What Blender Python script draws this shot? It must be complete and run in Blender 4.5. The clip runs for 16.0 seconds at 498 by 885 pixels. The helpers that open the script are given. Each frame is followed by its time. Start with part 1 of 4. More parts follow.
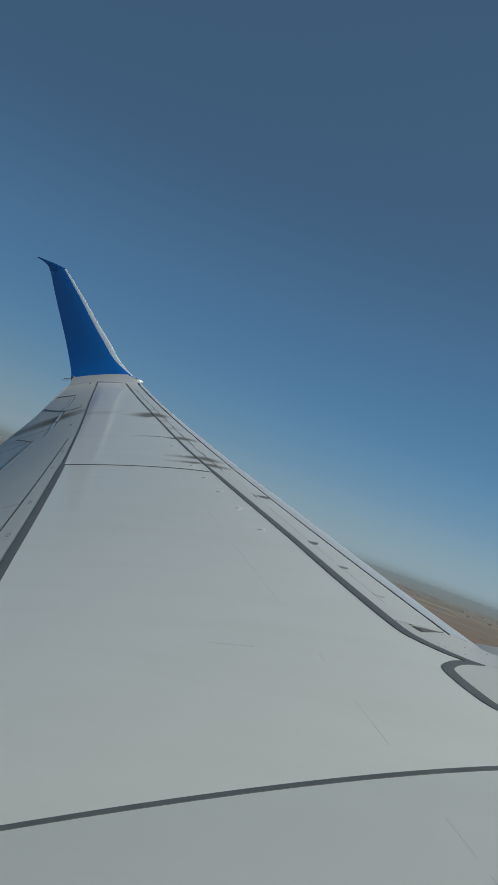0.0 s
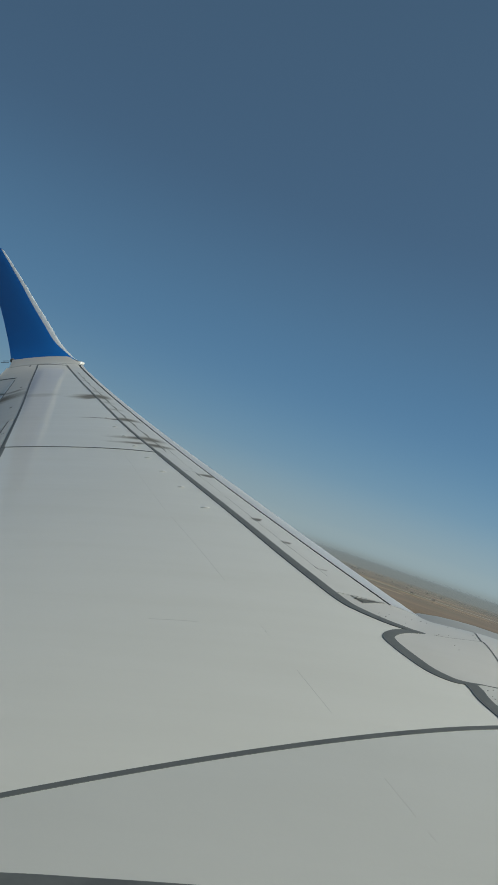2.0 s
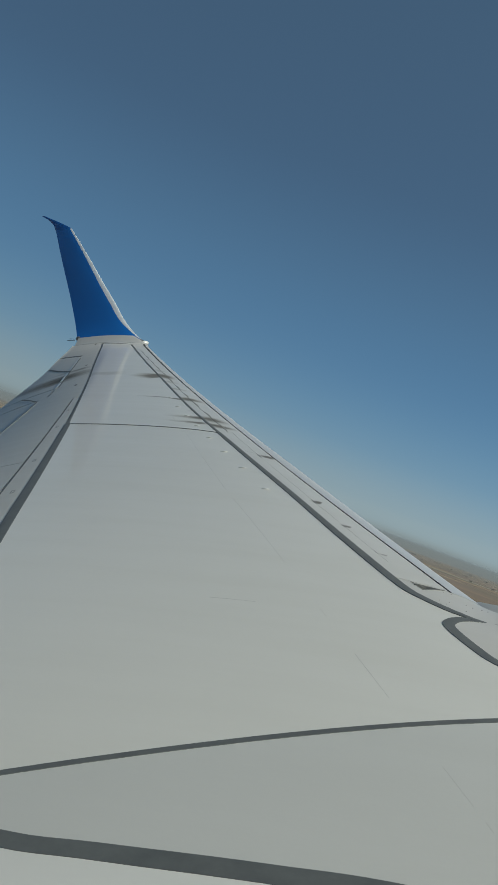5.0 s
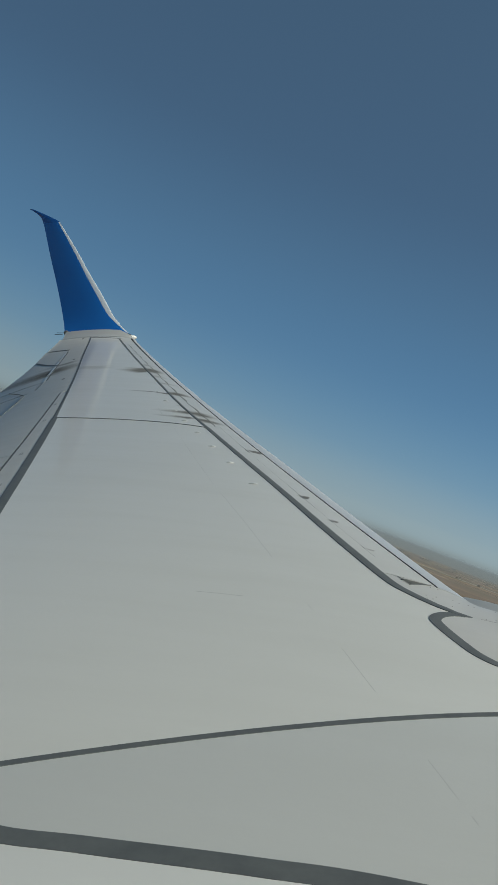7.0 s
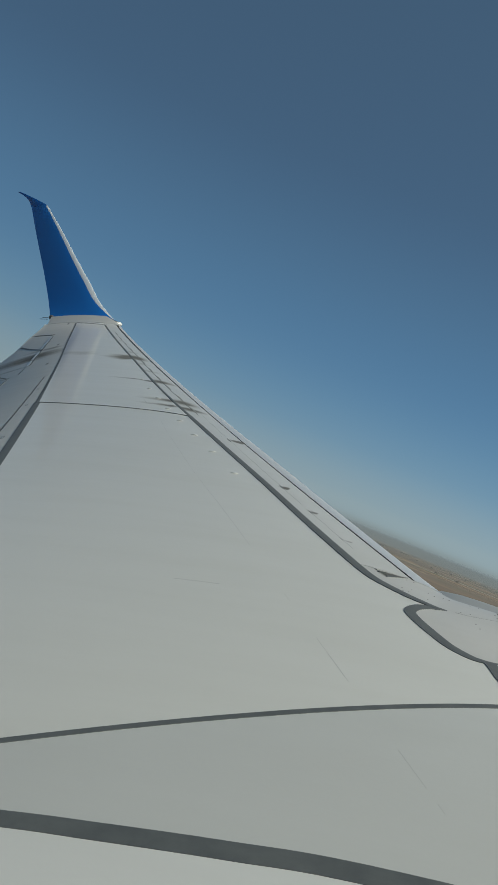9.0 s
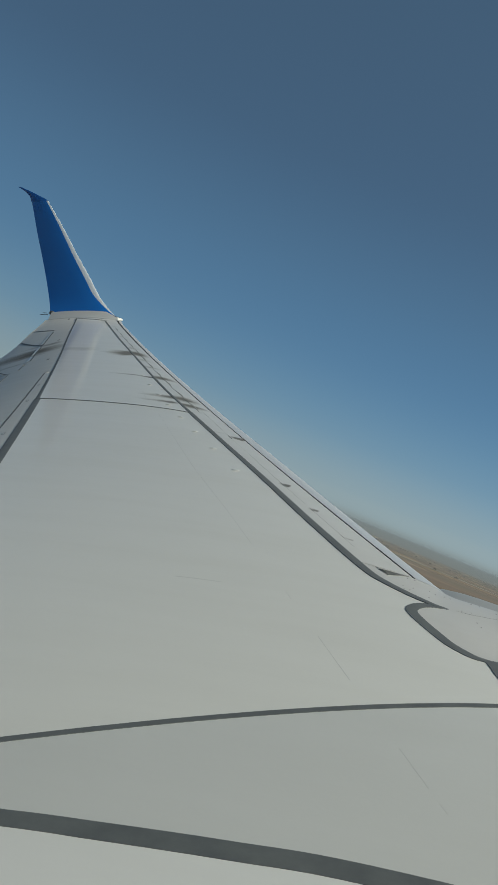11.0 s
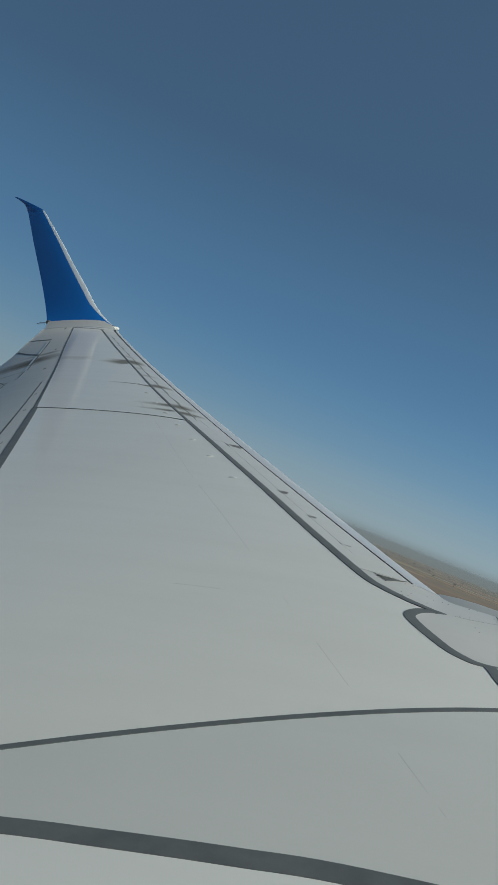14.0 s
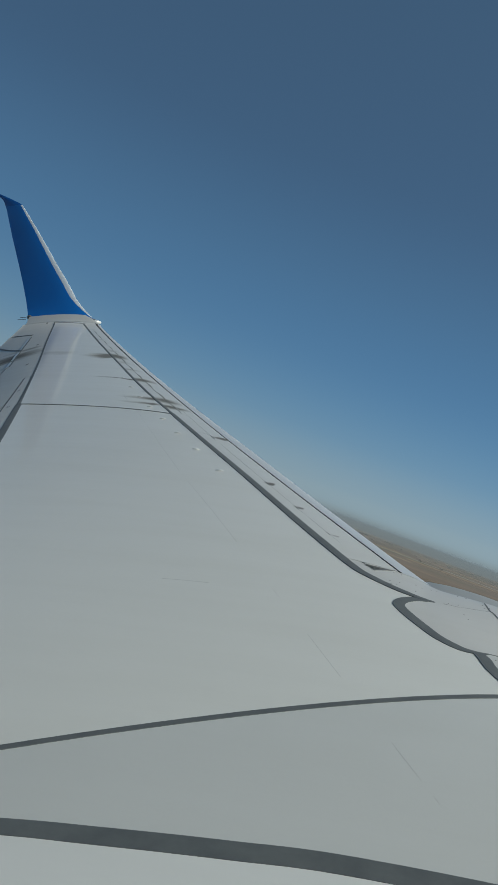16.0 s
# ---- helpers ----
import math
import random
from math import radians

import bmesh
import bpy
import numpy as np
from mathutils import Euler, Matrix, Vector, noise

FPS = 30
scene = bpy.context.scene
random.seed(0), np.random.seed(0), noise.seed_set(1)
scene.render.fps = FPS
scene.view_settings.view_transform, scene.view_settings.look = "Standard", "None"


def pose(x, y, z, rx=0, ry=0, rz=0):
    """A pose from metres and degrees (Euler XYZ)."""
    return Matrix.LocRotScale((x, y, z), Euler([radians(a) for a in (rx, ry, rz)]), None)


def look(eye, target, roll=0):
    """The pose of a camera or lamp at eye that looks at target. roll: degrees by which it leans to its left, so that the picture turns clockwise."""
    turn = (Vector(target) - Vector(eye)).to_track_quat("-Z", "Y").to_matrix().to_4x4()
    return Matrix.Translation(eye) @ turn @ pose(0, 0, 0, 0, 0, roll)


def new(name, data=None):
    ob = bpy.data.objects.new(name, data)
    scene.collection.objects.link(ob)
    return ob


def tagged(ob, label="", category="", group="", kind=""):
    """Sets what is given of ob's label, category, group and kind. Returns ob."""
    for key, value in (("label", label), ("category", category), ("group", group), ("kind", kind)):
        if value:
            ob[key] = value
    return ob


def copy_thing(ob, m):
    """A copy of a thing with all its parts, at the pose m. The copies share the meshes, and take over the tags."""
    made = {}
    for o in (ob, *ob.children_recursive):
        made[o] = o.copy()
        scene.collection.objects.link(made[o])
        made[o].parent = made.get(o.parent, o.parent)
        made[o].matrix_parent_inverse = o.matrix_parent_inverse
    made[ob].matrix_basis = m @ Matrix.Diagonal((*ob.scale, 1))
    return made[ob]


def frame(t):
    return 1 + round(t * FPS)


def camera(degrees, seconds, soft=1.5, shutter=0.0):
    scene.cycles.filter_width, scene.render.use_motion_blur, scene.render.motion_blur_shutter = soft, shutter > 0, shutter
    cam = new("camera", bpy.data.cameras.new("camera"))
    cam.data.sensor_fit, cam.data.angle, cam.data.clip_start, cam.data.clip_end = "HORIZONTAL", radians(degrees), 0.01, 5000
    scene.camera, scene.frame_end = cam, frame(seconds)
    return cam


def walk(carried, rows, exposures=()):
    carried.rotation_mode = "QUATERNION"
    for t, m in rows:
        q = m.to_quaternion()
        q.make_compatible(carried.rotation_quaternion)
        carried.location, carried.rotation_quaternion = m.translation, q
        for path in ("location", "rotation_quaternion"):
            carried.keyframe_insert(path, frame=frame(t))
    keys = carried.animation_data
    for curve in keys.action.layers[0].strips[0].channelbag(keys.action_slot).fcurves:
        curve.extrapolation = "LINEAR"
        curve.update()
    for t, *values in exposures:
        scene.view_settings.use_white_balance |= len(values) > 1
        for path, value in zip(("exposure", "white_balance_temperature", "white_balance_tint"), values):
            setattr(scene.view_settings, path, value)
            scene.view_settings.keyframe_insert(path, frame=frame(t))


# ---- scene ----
# ---- camera and its way -------------------------------------------------
# The airliner is built in its own axes: x forward, y out along the port wing, z up.
# AIR sets it in the world: climbing, left wing a little high, low above the plain.
ALT = 45.0
UP = Vector((0.292, 0.168, 0.9415)).normalized()
AIR = Matrix.Translation((0, 0, ALT)) @ UP.rotation_difference(Vector((0, 0, 1))).to_matrix().to_4x4()
TURN = AIR.to_3x3()

cam = camera(31.63, 16.0, soft=1.1)
ROWS = [
    (0, -0.326, 1.707, 1.266, 14.33, -0.50, 0.89),
    (0.5, -0.321, 1.729, 1.244, 13.49, 0.65, 0.24),
    (1, -0.314, 1.703, 1.246, 13.58, -1.06, 1.39),
    (1.5, -0.301, 1.713, 1.234, 13.79, -1.38, 1.24),
    (2, -0.309, 1.714, 1.240, 10.74, -1.64, 0.06),
    (2.5, -0.312, 1.719, 1.243, 9.95, -1.83, -0.54),
    (3, -0.324, 1.696, 1.240, 11.42, -3.47, 1.16),
    (3.5, -0.315, 1.710, 1.238, 13.42, -3.58, 1.45),
    (4, -0.320, 1.716, 1.241, 14.48, -2.96, 1.11),
    (6.5, -0.317, 1.720, 1.230, 14.42, -2.91, 1.74),
    (7, -0.321, 1.721, 1.232, 13.85, -3.12, 1.71),
    (7.5, -0.313, 1.730, 1.227, 14.02, -2.85, 1.32),
    (8, -0.322, 1.717, 1.218, 12.88, -3.51, 2.90),
    (8.5, -0.310, 1.729, 1.220, 12.95, -3.26, 2.47),
    (9, -0.310, 1.715, 1.227, 12.75, -3.68, 3.31),
    (11.5, -0.319, 1.717, 1.235, 12.75, -3.96, 3.50),
    (12, -0.317, 1.707, 1.236, 12.88, -3.78, 3.65),
    (12.5, -0.322, 1.705, 1.240, 12.91, -3.58, 3.81),
    (13, -0.321, 1.703, 1.236, 13.19, -3.58, 3.78),
    (13.5, -0.313, 1.704, 1.232, 13.11, -3.50, 3.53),
    (14, -0.315, 1.709, 1.231, 12.58, -3.43, 3.06),
    (14.5, -0.328, 1.713, 1.231, 12.18, -3.84, 3.23),
    (15, -0.328, 1.706, 1.241, 12.21, -4.31, 3.07),
    (15.5, -0.326, 1.705, 1.253, 12.53, -4.32, 2.45),
    (16, -0.320, 1.703, 1.243, 11.56, -4.02, 1.78)]


def aim(ex, ey, ez, yaw, pitch, roll):
    eye = Vector((ex, ey, ez))
    a, b = radians(yaw), radians(pitch)
    way = Vector((-math.sin(a) * math.cos(b), math.cos(a) * math.cos(b), math.sin(b)))
    return AIR @ look(eye, eye + way, roll)


walk(cam, [(r[0], aim(*r[1:])) for r in ROWS], exposures=[(0, -0.06, 6330, 2.0), (0.5, -0.03, 6420, 2.0), (1, 0.03, 6730, 2.0), (1.5, 0.03, 6780, 2.0), (2.5, 0.03, 6820, 2.0), (3, 0.07, 6900, 2.0), (4, 0.03, 6790, 2.0), (6.5, 0.02, 6740, 2.0), (7, 0.02, 6730, 2.0), (7.5, 0.04, 6800, 2.0), (8, 0.08, 6930, 2.0), (8.5, 0.03, 6790, 2.0), (9, 0.00, 6760, 2.0), (11.5, 0.02, 6860, 2.0), (12, -0.05, 6510, 2.0), (12.5, -0.07, 6450, 2.0), (13, -0.07, 6450, 2.0), (14, -0.05, 6490, 2.0), (15, -0.05, 6480, 2.0), (15.5, -0.07, 6370, 2.0), (16, -0.06, 6360, 2.0)])

# ---- world and sun ------------------------------------------------------
SUN_DIR = (TURN @ Vector((0.915, 0.01, 0.405))).normalized()
world = bpy.data.worlds.new("sky")
scene.world = world
world.use_nodes = True
wn = world.node_tree.nodes
sky = wn.new("ShaderNodeTexSky")
sky.sky_type = "NISHITA"
sky.sun_disc = False
sky.sun_elevation = math.asin(SUN_DIR.z)
sky.sun_rotation = math.atan2(SUN_DIR.x, SUN_DIR.y)
sky.altitude = 1500
sky.air_density, sky.dust_density, sky.ozone_density = 0.8, 0.8, 4.0
wn["Background"].inputs["Strength"].default_value = 0.075
tint = wn.new("ShaderNodeMix")
tint.data_type, tint.blend_type = "RGBA", "MULTIPLY"
tint.inputs[0].default_value = 1.0
tint.inputs[7].default_value = (0.93, 1.0, 0.95, 1)
world.node_tree.links.new(sky.outputs[0], tint.inputs[6])
world.node_tree.links.new(tint.outputs[2], wn["Background"].inputs[0])

sun = new("sun", bpy.data.lights.new("sun", "SUN"))
sun.data.energy, sun.data.angle, sun.data.color = 4.75, radians(0.53), (1.0, 0.95, 0.88)
sun.matrix_world = look(Vector((0, 0, 900)), Vector((0, 0, 900)) - SUN_DIR)


# ---- materials ----------------------------------------------------------
class Nodes:
    """Short writing for a node tree."""

    def __init__(self, name):
        self.mat = bpy.data.materials.new(name)
        self.mat.use_nodes = True
        self.t = self.mat.node_tree
        self.bsdf = self.t.nodes["Principled BSDF"]
        self.co = self.t.nodes.new("ShaderNodeTexCoord").outputs["Object"]

    def put(self, kind, **inputs):
        n = self.t.nodes.new("ShaderNode" + kind)
        for k, v in inputs.items():
            self.feed(n, k.replace("_", " "), v)
        return n

    def feed(self, n, key, v):
        sock = n.inputs[int(key[1:])] if key[0] == "i" and key[1:].isdigit() else n.inputs[key]
        if isinstance(v, bpy.types.NodeSocket):
            self.t.links.new(v, sock)
        else:
            sock.default_value = v

    def math(self, op, a, b=0.0, clamp=False):
        n = self.put("Math", i0=a, i1=b)
        n.operation, n.use_clamp = op, clamp
        return n.outputs[0]

    def noise(self, scale, detail=4.0, rough=0.55, stretch=(1, 1, 1), co=None):
        m = self.put("Mapping", Vector=co or self.co, Scale=stretch)
        return self.put("TexNoise", Vector=m.outputs[0], Scale=scale, Detail=detail, Roughness=rough).outputs["Fac"]

    def ramp(self, fac, stops, how="LINEAR"):
        n = self.put("ValToRGB", Fac=fac)
        n.color_ramp.interpolation = how
        e = n.color_ramp.elements
        while len(e) < len(stops):
            e.new(0.5)
        for el, (pos, col) in zip(e, stops):
            el.position, el.color = pos, (*col, 1) if len(col) == 3 else (col[0],) * 3 + (1,)
        return n.outputs["Color"]

    def mix(self, fac, a, b, how="MIX"):
        n = self.t.nodes.new("ShaderNodeMix")
        n.data_type, n.blend_type = "RGBA", how
        for sock, v in ((n.inputs[0], fac), (n.inputs[6], a), (n.inputs[7], b)):
            if isinstance(v, bpy.types.NodeSocket):
                self.t.links.new(v, sock)
            else:
                sock.default_value = (*v, 1) if isinstance(v, tuple) and len(v) == 3 else v
        return n.outputs[2]

    def bump(self, height, strength, distance):
        n = self.put("Bump", Height=height, Strength=strength, Distance=distance)
        self.t.links.new(n.outputs[0], self.bsdf.inputs["Normal"])

    def out(self, **inputs):
        for k, v in inputs.items():
            self.feed(self.bsdf, k.replace("_", " "), v if not (isinstance(v, tuple) and len(v) == 3) else (*v, 1))
        return self.mat


# slat tracks: where soot and oil leave the gap: x, y, length aft, half width, strength
SOOT = [(-4.34, 12.45, 3.6, 0.42, 0.66), (-4.28, 12.42, 0.9, 0.40, 1.0), (-4.28, 12.88, 0.5, 0.12, 0.8),
        (-3.26, 10.50, 1.2, 0.055, 1.1), (-2.66, 9.32, 1.0, 0.16, 0.85), (-2.62, 9.03, 0.9, 0.10, 0.8), (-2.9, 9.75, 0.4, 0.06, 0.7)]
SLAT_SOOT = [(-5.3, 15.6, 1.3, 0.16, 0.72), (-4.6, 14.3, 1.3, 0.14, 0.90), (-4.35, 13.75, 1.3, 0.12, 0.75), (-3.8, 13.05, 1.5, 0.20, 1.15), (-3.7, 12.5, 1.6, 0.34, 1.2), (-3.4, 11.95, 1.3, 0.22, 0.95),
             (-3.2, 11.35, 1.3, 0.13, 0.85), (-2.8, 10.58, 1.3, 0.20, 1.2), (-2.6, 10.20, 1.1, 0.08, 0.75), (-2.15, 9.34, 1.4, 0.22, 1.05), (-2.15, 9.0, 1.3, 0.13, 0.9),
             (-1.78, 7.87, 0.16, 0.070, 0.85), (-1.19, 6.59, 0.12, 0.050, 0.58), (-0.95, 6.11, 0.11, 0.036, 0.50), (-0.72, 5.685, 0.10, 0.028, 0.45)]


def paint(name, base, rough=0.28, soot=(), dirt=0.20, coat=0.35, metal=0.0, to_gap=False):
    """Aircraft paint: faint blotches, streaks along the airflow, and soot where listed."""
    m = Nodes(name)
    black = 0.0
    blotch = m.noise(0.9, 5, 0.6, (0.7, 1, 1))
    streak = m.noise(5.0, 5, 0.6, (0.12, 1, 1))
    grain = m.noise(70, 3)
    tone = m.math("ADD", m.math("MULTIPLY", blotch, 0.55), m.math("MULTIPLY", streak, 0.45))
    col = m.mix(m.math("MULTIPLY", m.ramp(tone, [(0.42, (0, 0, 0)), (0.72, (1, 1, 1))]), dirt),
                base, tuple(c * k for c, k in zip(base, (0.70, 0.69, 0.64))))
    if soot:
        xyz = m.put("SeparateXYZ", Vector=m.co)
        wob = m.math("MULTIPLY", m.math("SUBTRACT", m.noise(2.5, 5, 0.65, (1.2, 1.5, 1)), 0.5), 0.22)
        total = None
        for x, y, length, half, strong in soot:
            back = m.math("DIVIDE", m.math("SUBTRACT", x, xyz.outputs[0]), length)
            fade = m.math("MULTIPLY", m.math("SUBTRACT", 1.0, back, True), m.math("MULTIPLY", m.math("ADD", back, min(0.14, 0.4 * length) / length), 4.5, True))
            side = m.math("DIVIDE", m.math("ADD", m.math("SUBTRACT", xyz.outputs[1], y), wob), half)
            bell = m.math("POWER", 2.718, m.math("MULTIPLY", m.math("MULTIPLY", side, side), -1.0))
            one = m.math("MULTIPLY", m.math("MULTIPLY", m.math("POWER", fade, 1.5), bell), strong * 1.5)
            total = one if total is None else m.math("MAXIMUM", total, one)
        if to_gap:
            y = m.math("SUBTRACT", xyz.outputs[1], 5.5)
            ahead = m.math("SUBTRACT", m.math("MULTIPLY", m.math("ADD", y, 0.67), -0.5228), xyz.outputs[0])
            c = m.math("DIVIDE", ahead, m.math("SUBTRACT", 4.34, m.math("MULTIPLY", y, 0.265)))
            rise = m.math("DIVIDE", m.math("SUBTRACT", c, 0.012), m.math("ADD", m.math("MULTIPLY", y, 0.0087), 0.045), True)
            total = m.math("MULTIPLY", total, m.math("MULTIPLY", m.math("MAXIMUM", rise, m.math("LESS_THAN", y, 3.0)), 1.35))
        rag = m.math("ADD", m.math("MULTIPLY", m.noise(6, 7, 0.78, (0.4, 1, 1)), 1.25), m.math("MULTIPLY", m.noise(26, 6, 0.75, (0.10, 1, 1)), 0.75))
        black = m.math("MULTIPLY", m.math("SUBTRACT", m.math("MULTIPLY", total, 2.0), rag), 0.95, True)
        col = m.mix(m.math("MULTIPLY", black, 0.88), col, (0.046, 0.046, 0.040))
        coat = m.math("MULTIPLY", m.math("SUBTRACT", 1.0, black), coat)
    m.bump(m.math("ADD", grain, m.math("MULTIPLY", blotch, 3.0)), 0.05, 0.004)
    wave = m.put("Bump", Height=m.noise(4.5, 3, 0.5, (0.6, 1.3, 1)), Strength=1.0, Distance=0.0014)
    m.t.links.new(wave.outputs[0], m.bsdf.inputs["Coat Normal"])
    rr = m.math("ADD", m.math("ADD", m.math("MULTIPLY", streak, 0.12), rough - 0.06), m.math("MULTIPLY", black, 0.4))
    return m.out(Base_Color=col, Roughness=rr, Metallic=metal, Coat_Weight=coat, Coat_Roughness=0.03)


M_SKIN = paint("grey wing paint", (0.592, 0.600, 0.565), 0.31, SOOT, coat=0.38)
M_AFT = paint("grey panel paint", (0.500, 0.503, 0.472), 0.46, [(-5.0, 12.75, 4.4, 0.60, 1.0), (-5.6, 13.4, 2.0, 0.22, 0.75)], coat=0.04)
M_SLAT = paint("slat paint", (0.552, 0.553, 0.520), 0.30, SLAT_SOOT, to_gap=True)
M_NOSE = paint("bare leading edge metal", (0.66, 0.68, 0.68), 0.34, dirt=0.08, coat=0.0, metal=0.45)
M_WHITE = paint("white fairing paint", (0.60, 0.615, 0.595), 0.30)
M_BRIGHT = paint("bright white paint", (0.64, 0.65, 0.63), 0.35, dirt=0.05)
M_STRIP = paint("polished winglet edge", (0.72, 0.765, 0.79), 0.25, dirt=0.08, coat=0.2, metal=0.35)
# Darker than the wing paint: the tip blend's bright lighting is countered in colour.
M_TIP = paint("toned-down tip grey", (0.428, 0.438, 0.424), 0.42, coat=0.1)
# Darker copy of the wing paint; dimming towards the root is put into its colour.
M_ROOT = paint("darkened root grey", (0.492, 0.507, 0.489), 0.32)
M_PYLON = paint("light grey fairing paint", (0.495, 0.491, 0.462), 0.32)
M_COWL = paint("pale grey cowl paint", (0.275, 0.285, 0.28), 0.45, coat=0.1)
M_BLUE = paint("blue winglet paint", (0.009, 0.130, 0.445), 0.22, dirt=0.15, coat=0.5)
M_DARKBLUE = paint("dark blue cap paint", (0.006, 0.082, 0.31), 0.25, dirt=0.05, coat=0.4)
M_INNER = Nodes("dark inner structure").out(Base_Color=(0.03, 0.03, 0.03), Roughness=0.8)


def sealant():
    m = Nodes("grey sealant")
    n = m.noise(14, 5, 0.6)
    col = m.ramp(n, [(0.3, (0.078, 0.087, 0.089)), (0.7, (0.108, 0.119, 0.118))])
    m.bump(m.noise(120, 3), 0.12, 0.002)
    return m.out(Base_Color=col, Roughness=0.55)


M_SEAL = sealant()
M_RIVET = Nodes("dark fastener").out(Base_Color=(0.22, 0.22, 0.21), Roughness=0.5)
M_HAIR = Nodes("hairline joint").out(Base_Color=(0.38, 0.39, 0.375), Roughness=0.4)
M_LINE = Nodes("panel joint filler").out(Base_Color=(0.20, 0.205, 0.195), Roughness=0.6)

# ---- the wing's form ----------------------------------------------------
SWEEP = math.tan(radians(27.6))
DIHEDRAL = math.tan(radians(6.0))
TIP_Y = 16.62


def lerp(a, b, f):
    return a + (b - a) * f


def curve(points):
    """A smooth function through a few (x, y) pairs."""
    xs = [p[0] for p in points]
    ys = [p[1] for p in points]

    def at(x):
        if x <= xs[0]:
            return ys[0] + (x - xs[0]) * (ys[1] - ys[0]) / (xs[1] - xs[0])
        if x >= xs[-1]:
            return ys[-1] + (x - xs[-1]) * (ys[-1] - ys[-2]) / (xs[-1] - xs[-2])
        i = max(k for k in range(len(xs) - 1) if xs[k] <= x)
        h = xs[i + 1] - xs[i]
        s = [(ys[k + 1] - ys[k]) / (xs[k + 1] - xs[k]) for k in range(len(xs) - 1)]
        ma = s[i] if i == 0 else (s[i] + s[i - 1]) / 2 if s[i] * s[i - 1] > 0 else 0
        mb = s[i] if i == len(s) - 1 else (s[i] + s[i + 1]) / 2 if s[i] * s[i + 1] > 0 else 0
        u = (x - xs[i]) / h
        return ((2 * u**3 - 3 * u**2 + 1) * ys[i] + (u**3 - 2 * u**2 + u) * h * ma
                + (3 * u**2 - 2 * u**3) * ys[i + 1] + (u**3 - u**2) * h * mb)

    return at


def lead(y):
    return -(y - 4.83) * SWEEP


def chord(y):
    return 1.25 + (17.16 - y) * 0.265


def frac(x, y):
    return (lead(y) - x) / chord(y)


def xat(y, c):
    return lead(y) - c * chord(y)


def plane(y):
    return DIHEDRAL * (y - 1.9) + 0.6267 * ((y - 1.9) / 15.2) ** 2 + 0.45 * max(0.0, y - 16.3) ** 2


def upper(c):
    c = min(max(c, 0.0), 1.0)
    return 0.07125 * (1.5 * math.sqrt(c) * (1 - c) ** 0.9 + 0.25 * c * (1 - c))


droop = curve([(6, 0.42), (10, 0.40), (12.15, 0.29), (13.7, 0.205), (15.7, 0.07), (16.8, 0.0), (17.5, 0.0)])


def skin(x, y):
    """Height of the upper surface."""
    c = frac(x, y)
    z = plane(y) + upper(c) * chord(y) - max(0.0, droop(min(max(y, 6), 17.2))) * (min(max(c - 0.5, 0), 1) / 0.5) ** 1.15
    if y < 5.32 and c < 0.06:                       # pylon and glove carry the surface forward
        x0 = xat(y, 0.06)
        ahead = plane(y) + upper(0.06) * chord(y) - 0.25 * (x - x0) - 0.05 * max(0, x - x0) ** 2
        f = min(1.0, (5.32 - y) / 0.10)
        z = lerp(z, ahead, f) if c > 0 else ahead - 0.5 * (1 - f)
    return z


def under(x, y):
    c = min(max(frac(x, y), 0.0), 1.0)
    return plane(y) - 0.05 * math.sqrt(c) * (1 - c) * chord(y) * 1.6 - max(0.0, droop(min(max(y, 6), 17.2))) * (max(c - 0.5, 0) / 0.5) ** 1.15 - 0.012


gap_c = curve([(4.3, 0.045), (4.95, 0.050), (5.12, 0.088), (5.5, 0.093), (6.65, 0.096), (8.7, 0.113), (10.3, 0.131), (12.9, 0.150), (16.2, 0.218), (17, 0.235)])
rear_c = curve([(3.0, 0.49), (5.4, 0.497), (8.55, 0.500), (11.5, 0.520), (16.4, 0.60), (17, 0.61)])


def gap_x(y):
    return xat(y, gap_c(y))


def rear_x(y):
    return xat(y, rear_c(y))


def joint_y(x):
    return 4.213 + 0.594 * x


def band_y(x):
    aft = max(0.0, -0.45 - x)
    return 3.282 - 0.075 * aft - 0.10 * max(0.0, aft - 0.75) ** 2 - 0.02 * max(0.0, x + 0.45) ** 2


# ---- building helpers ---------------------------------------------------
def part(name, bm, material, parent, label=""):
    me = bpy.data.meshes.new(name)
    bmesh.ops.recalc_face_normals(bm, faces=bm.faces)
    for f in bm.faces:
        f.smooth = True
    bm.to_mesh(me)
    bm.free()
    me.materials.append(material)
    me.set_sharp_from_angle(angle=radians(35))
    ob = new(name, me)
    ob.parent = parent
    if label:
        tagged(ob, label)
    return ob


def grid_slab(pt, nu, nv, depth=0.014):
    """A closed slab whose top is pt(u, v)."""
    bm = bmesh.new()
    top = [[bm.verts.new(pt(i / nu, j / nv)) for j in range(nv + 1)] for i in range(nu + 1)]
    low = [[bm.verts.new(v.co - Vector((0, 0, depth))) for v in row] for row in top]
    for i in range(nu):
        for j in range(nv):
            bm.faces.new((top[i][j], top[i + 1][j], top[i + 1][j + 1], top[i][j + 1]))
            bm.faces.new((low[i][j], low[i][j + 1], low[i + 1][j + 1], low[i + 1][j]))
    for i in range(nu):
        for j in (0, nv):
            bm.faces.new((top[i][j], low[i][j], low[i + 1][j], top[i + 1][j]))
    for j in range(nv):
        for i in (0, nu):
            bm.faces.new((top[i][j], top[i][j + 1], low[i][j + 1], low[i][j]))
    return bm


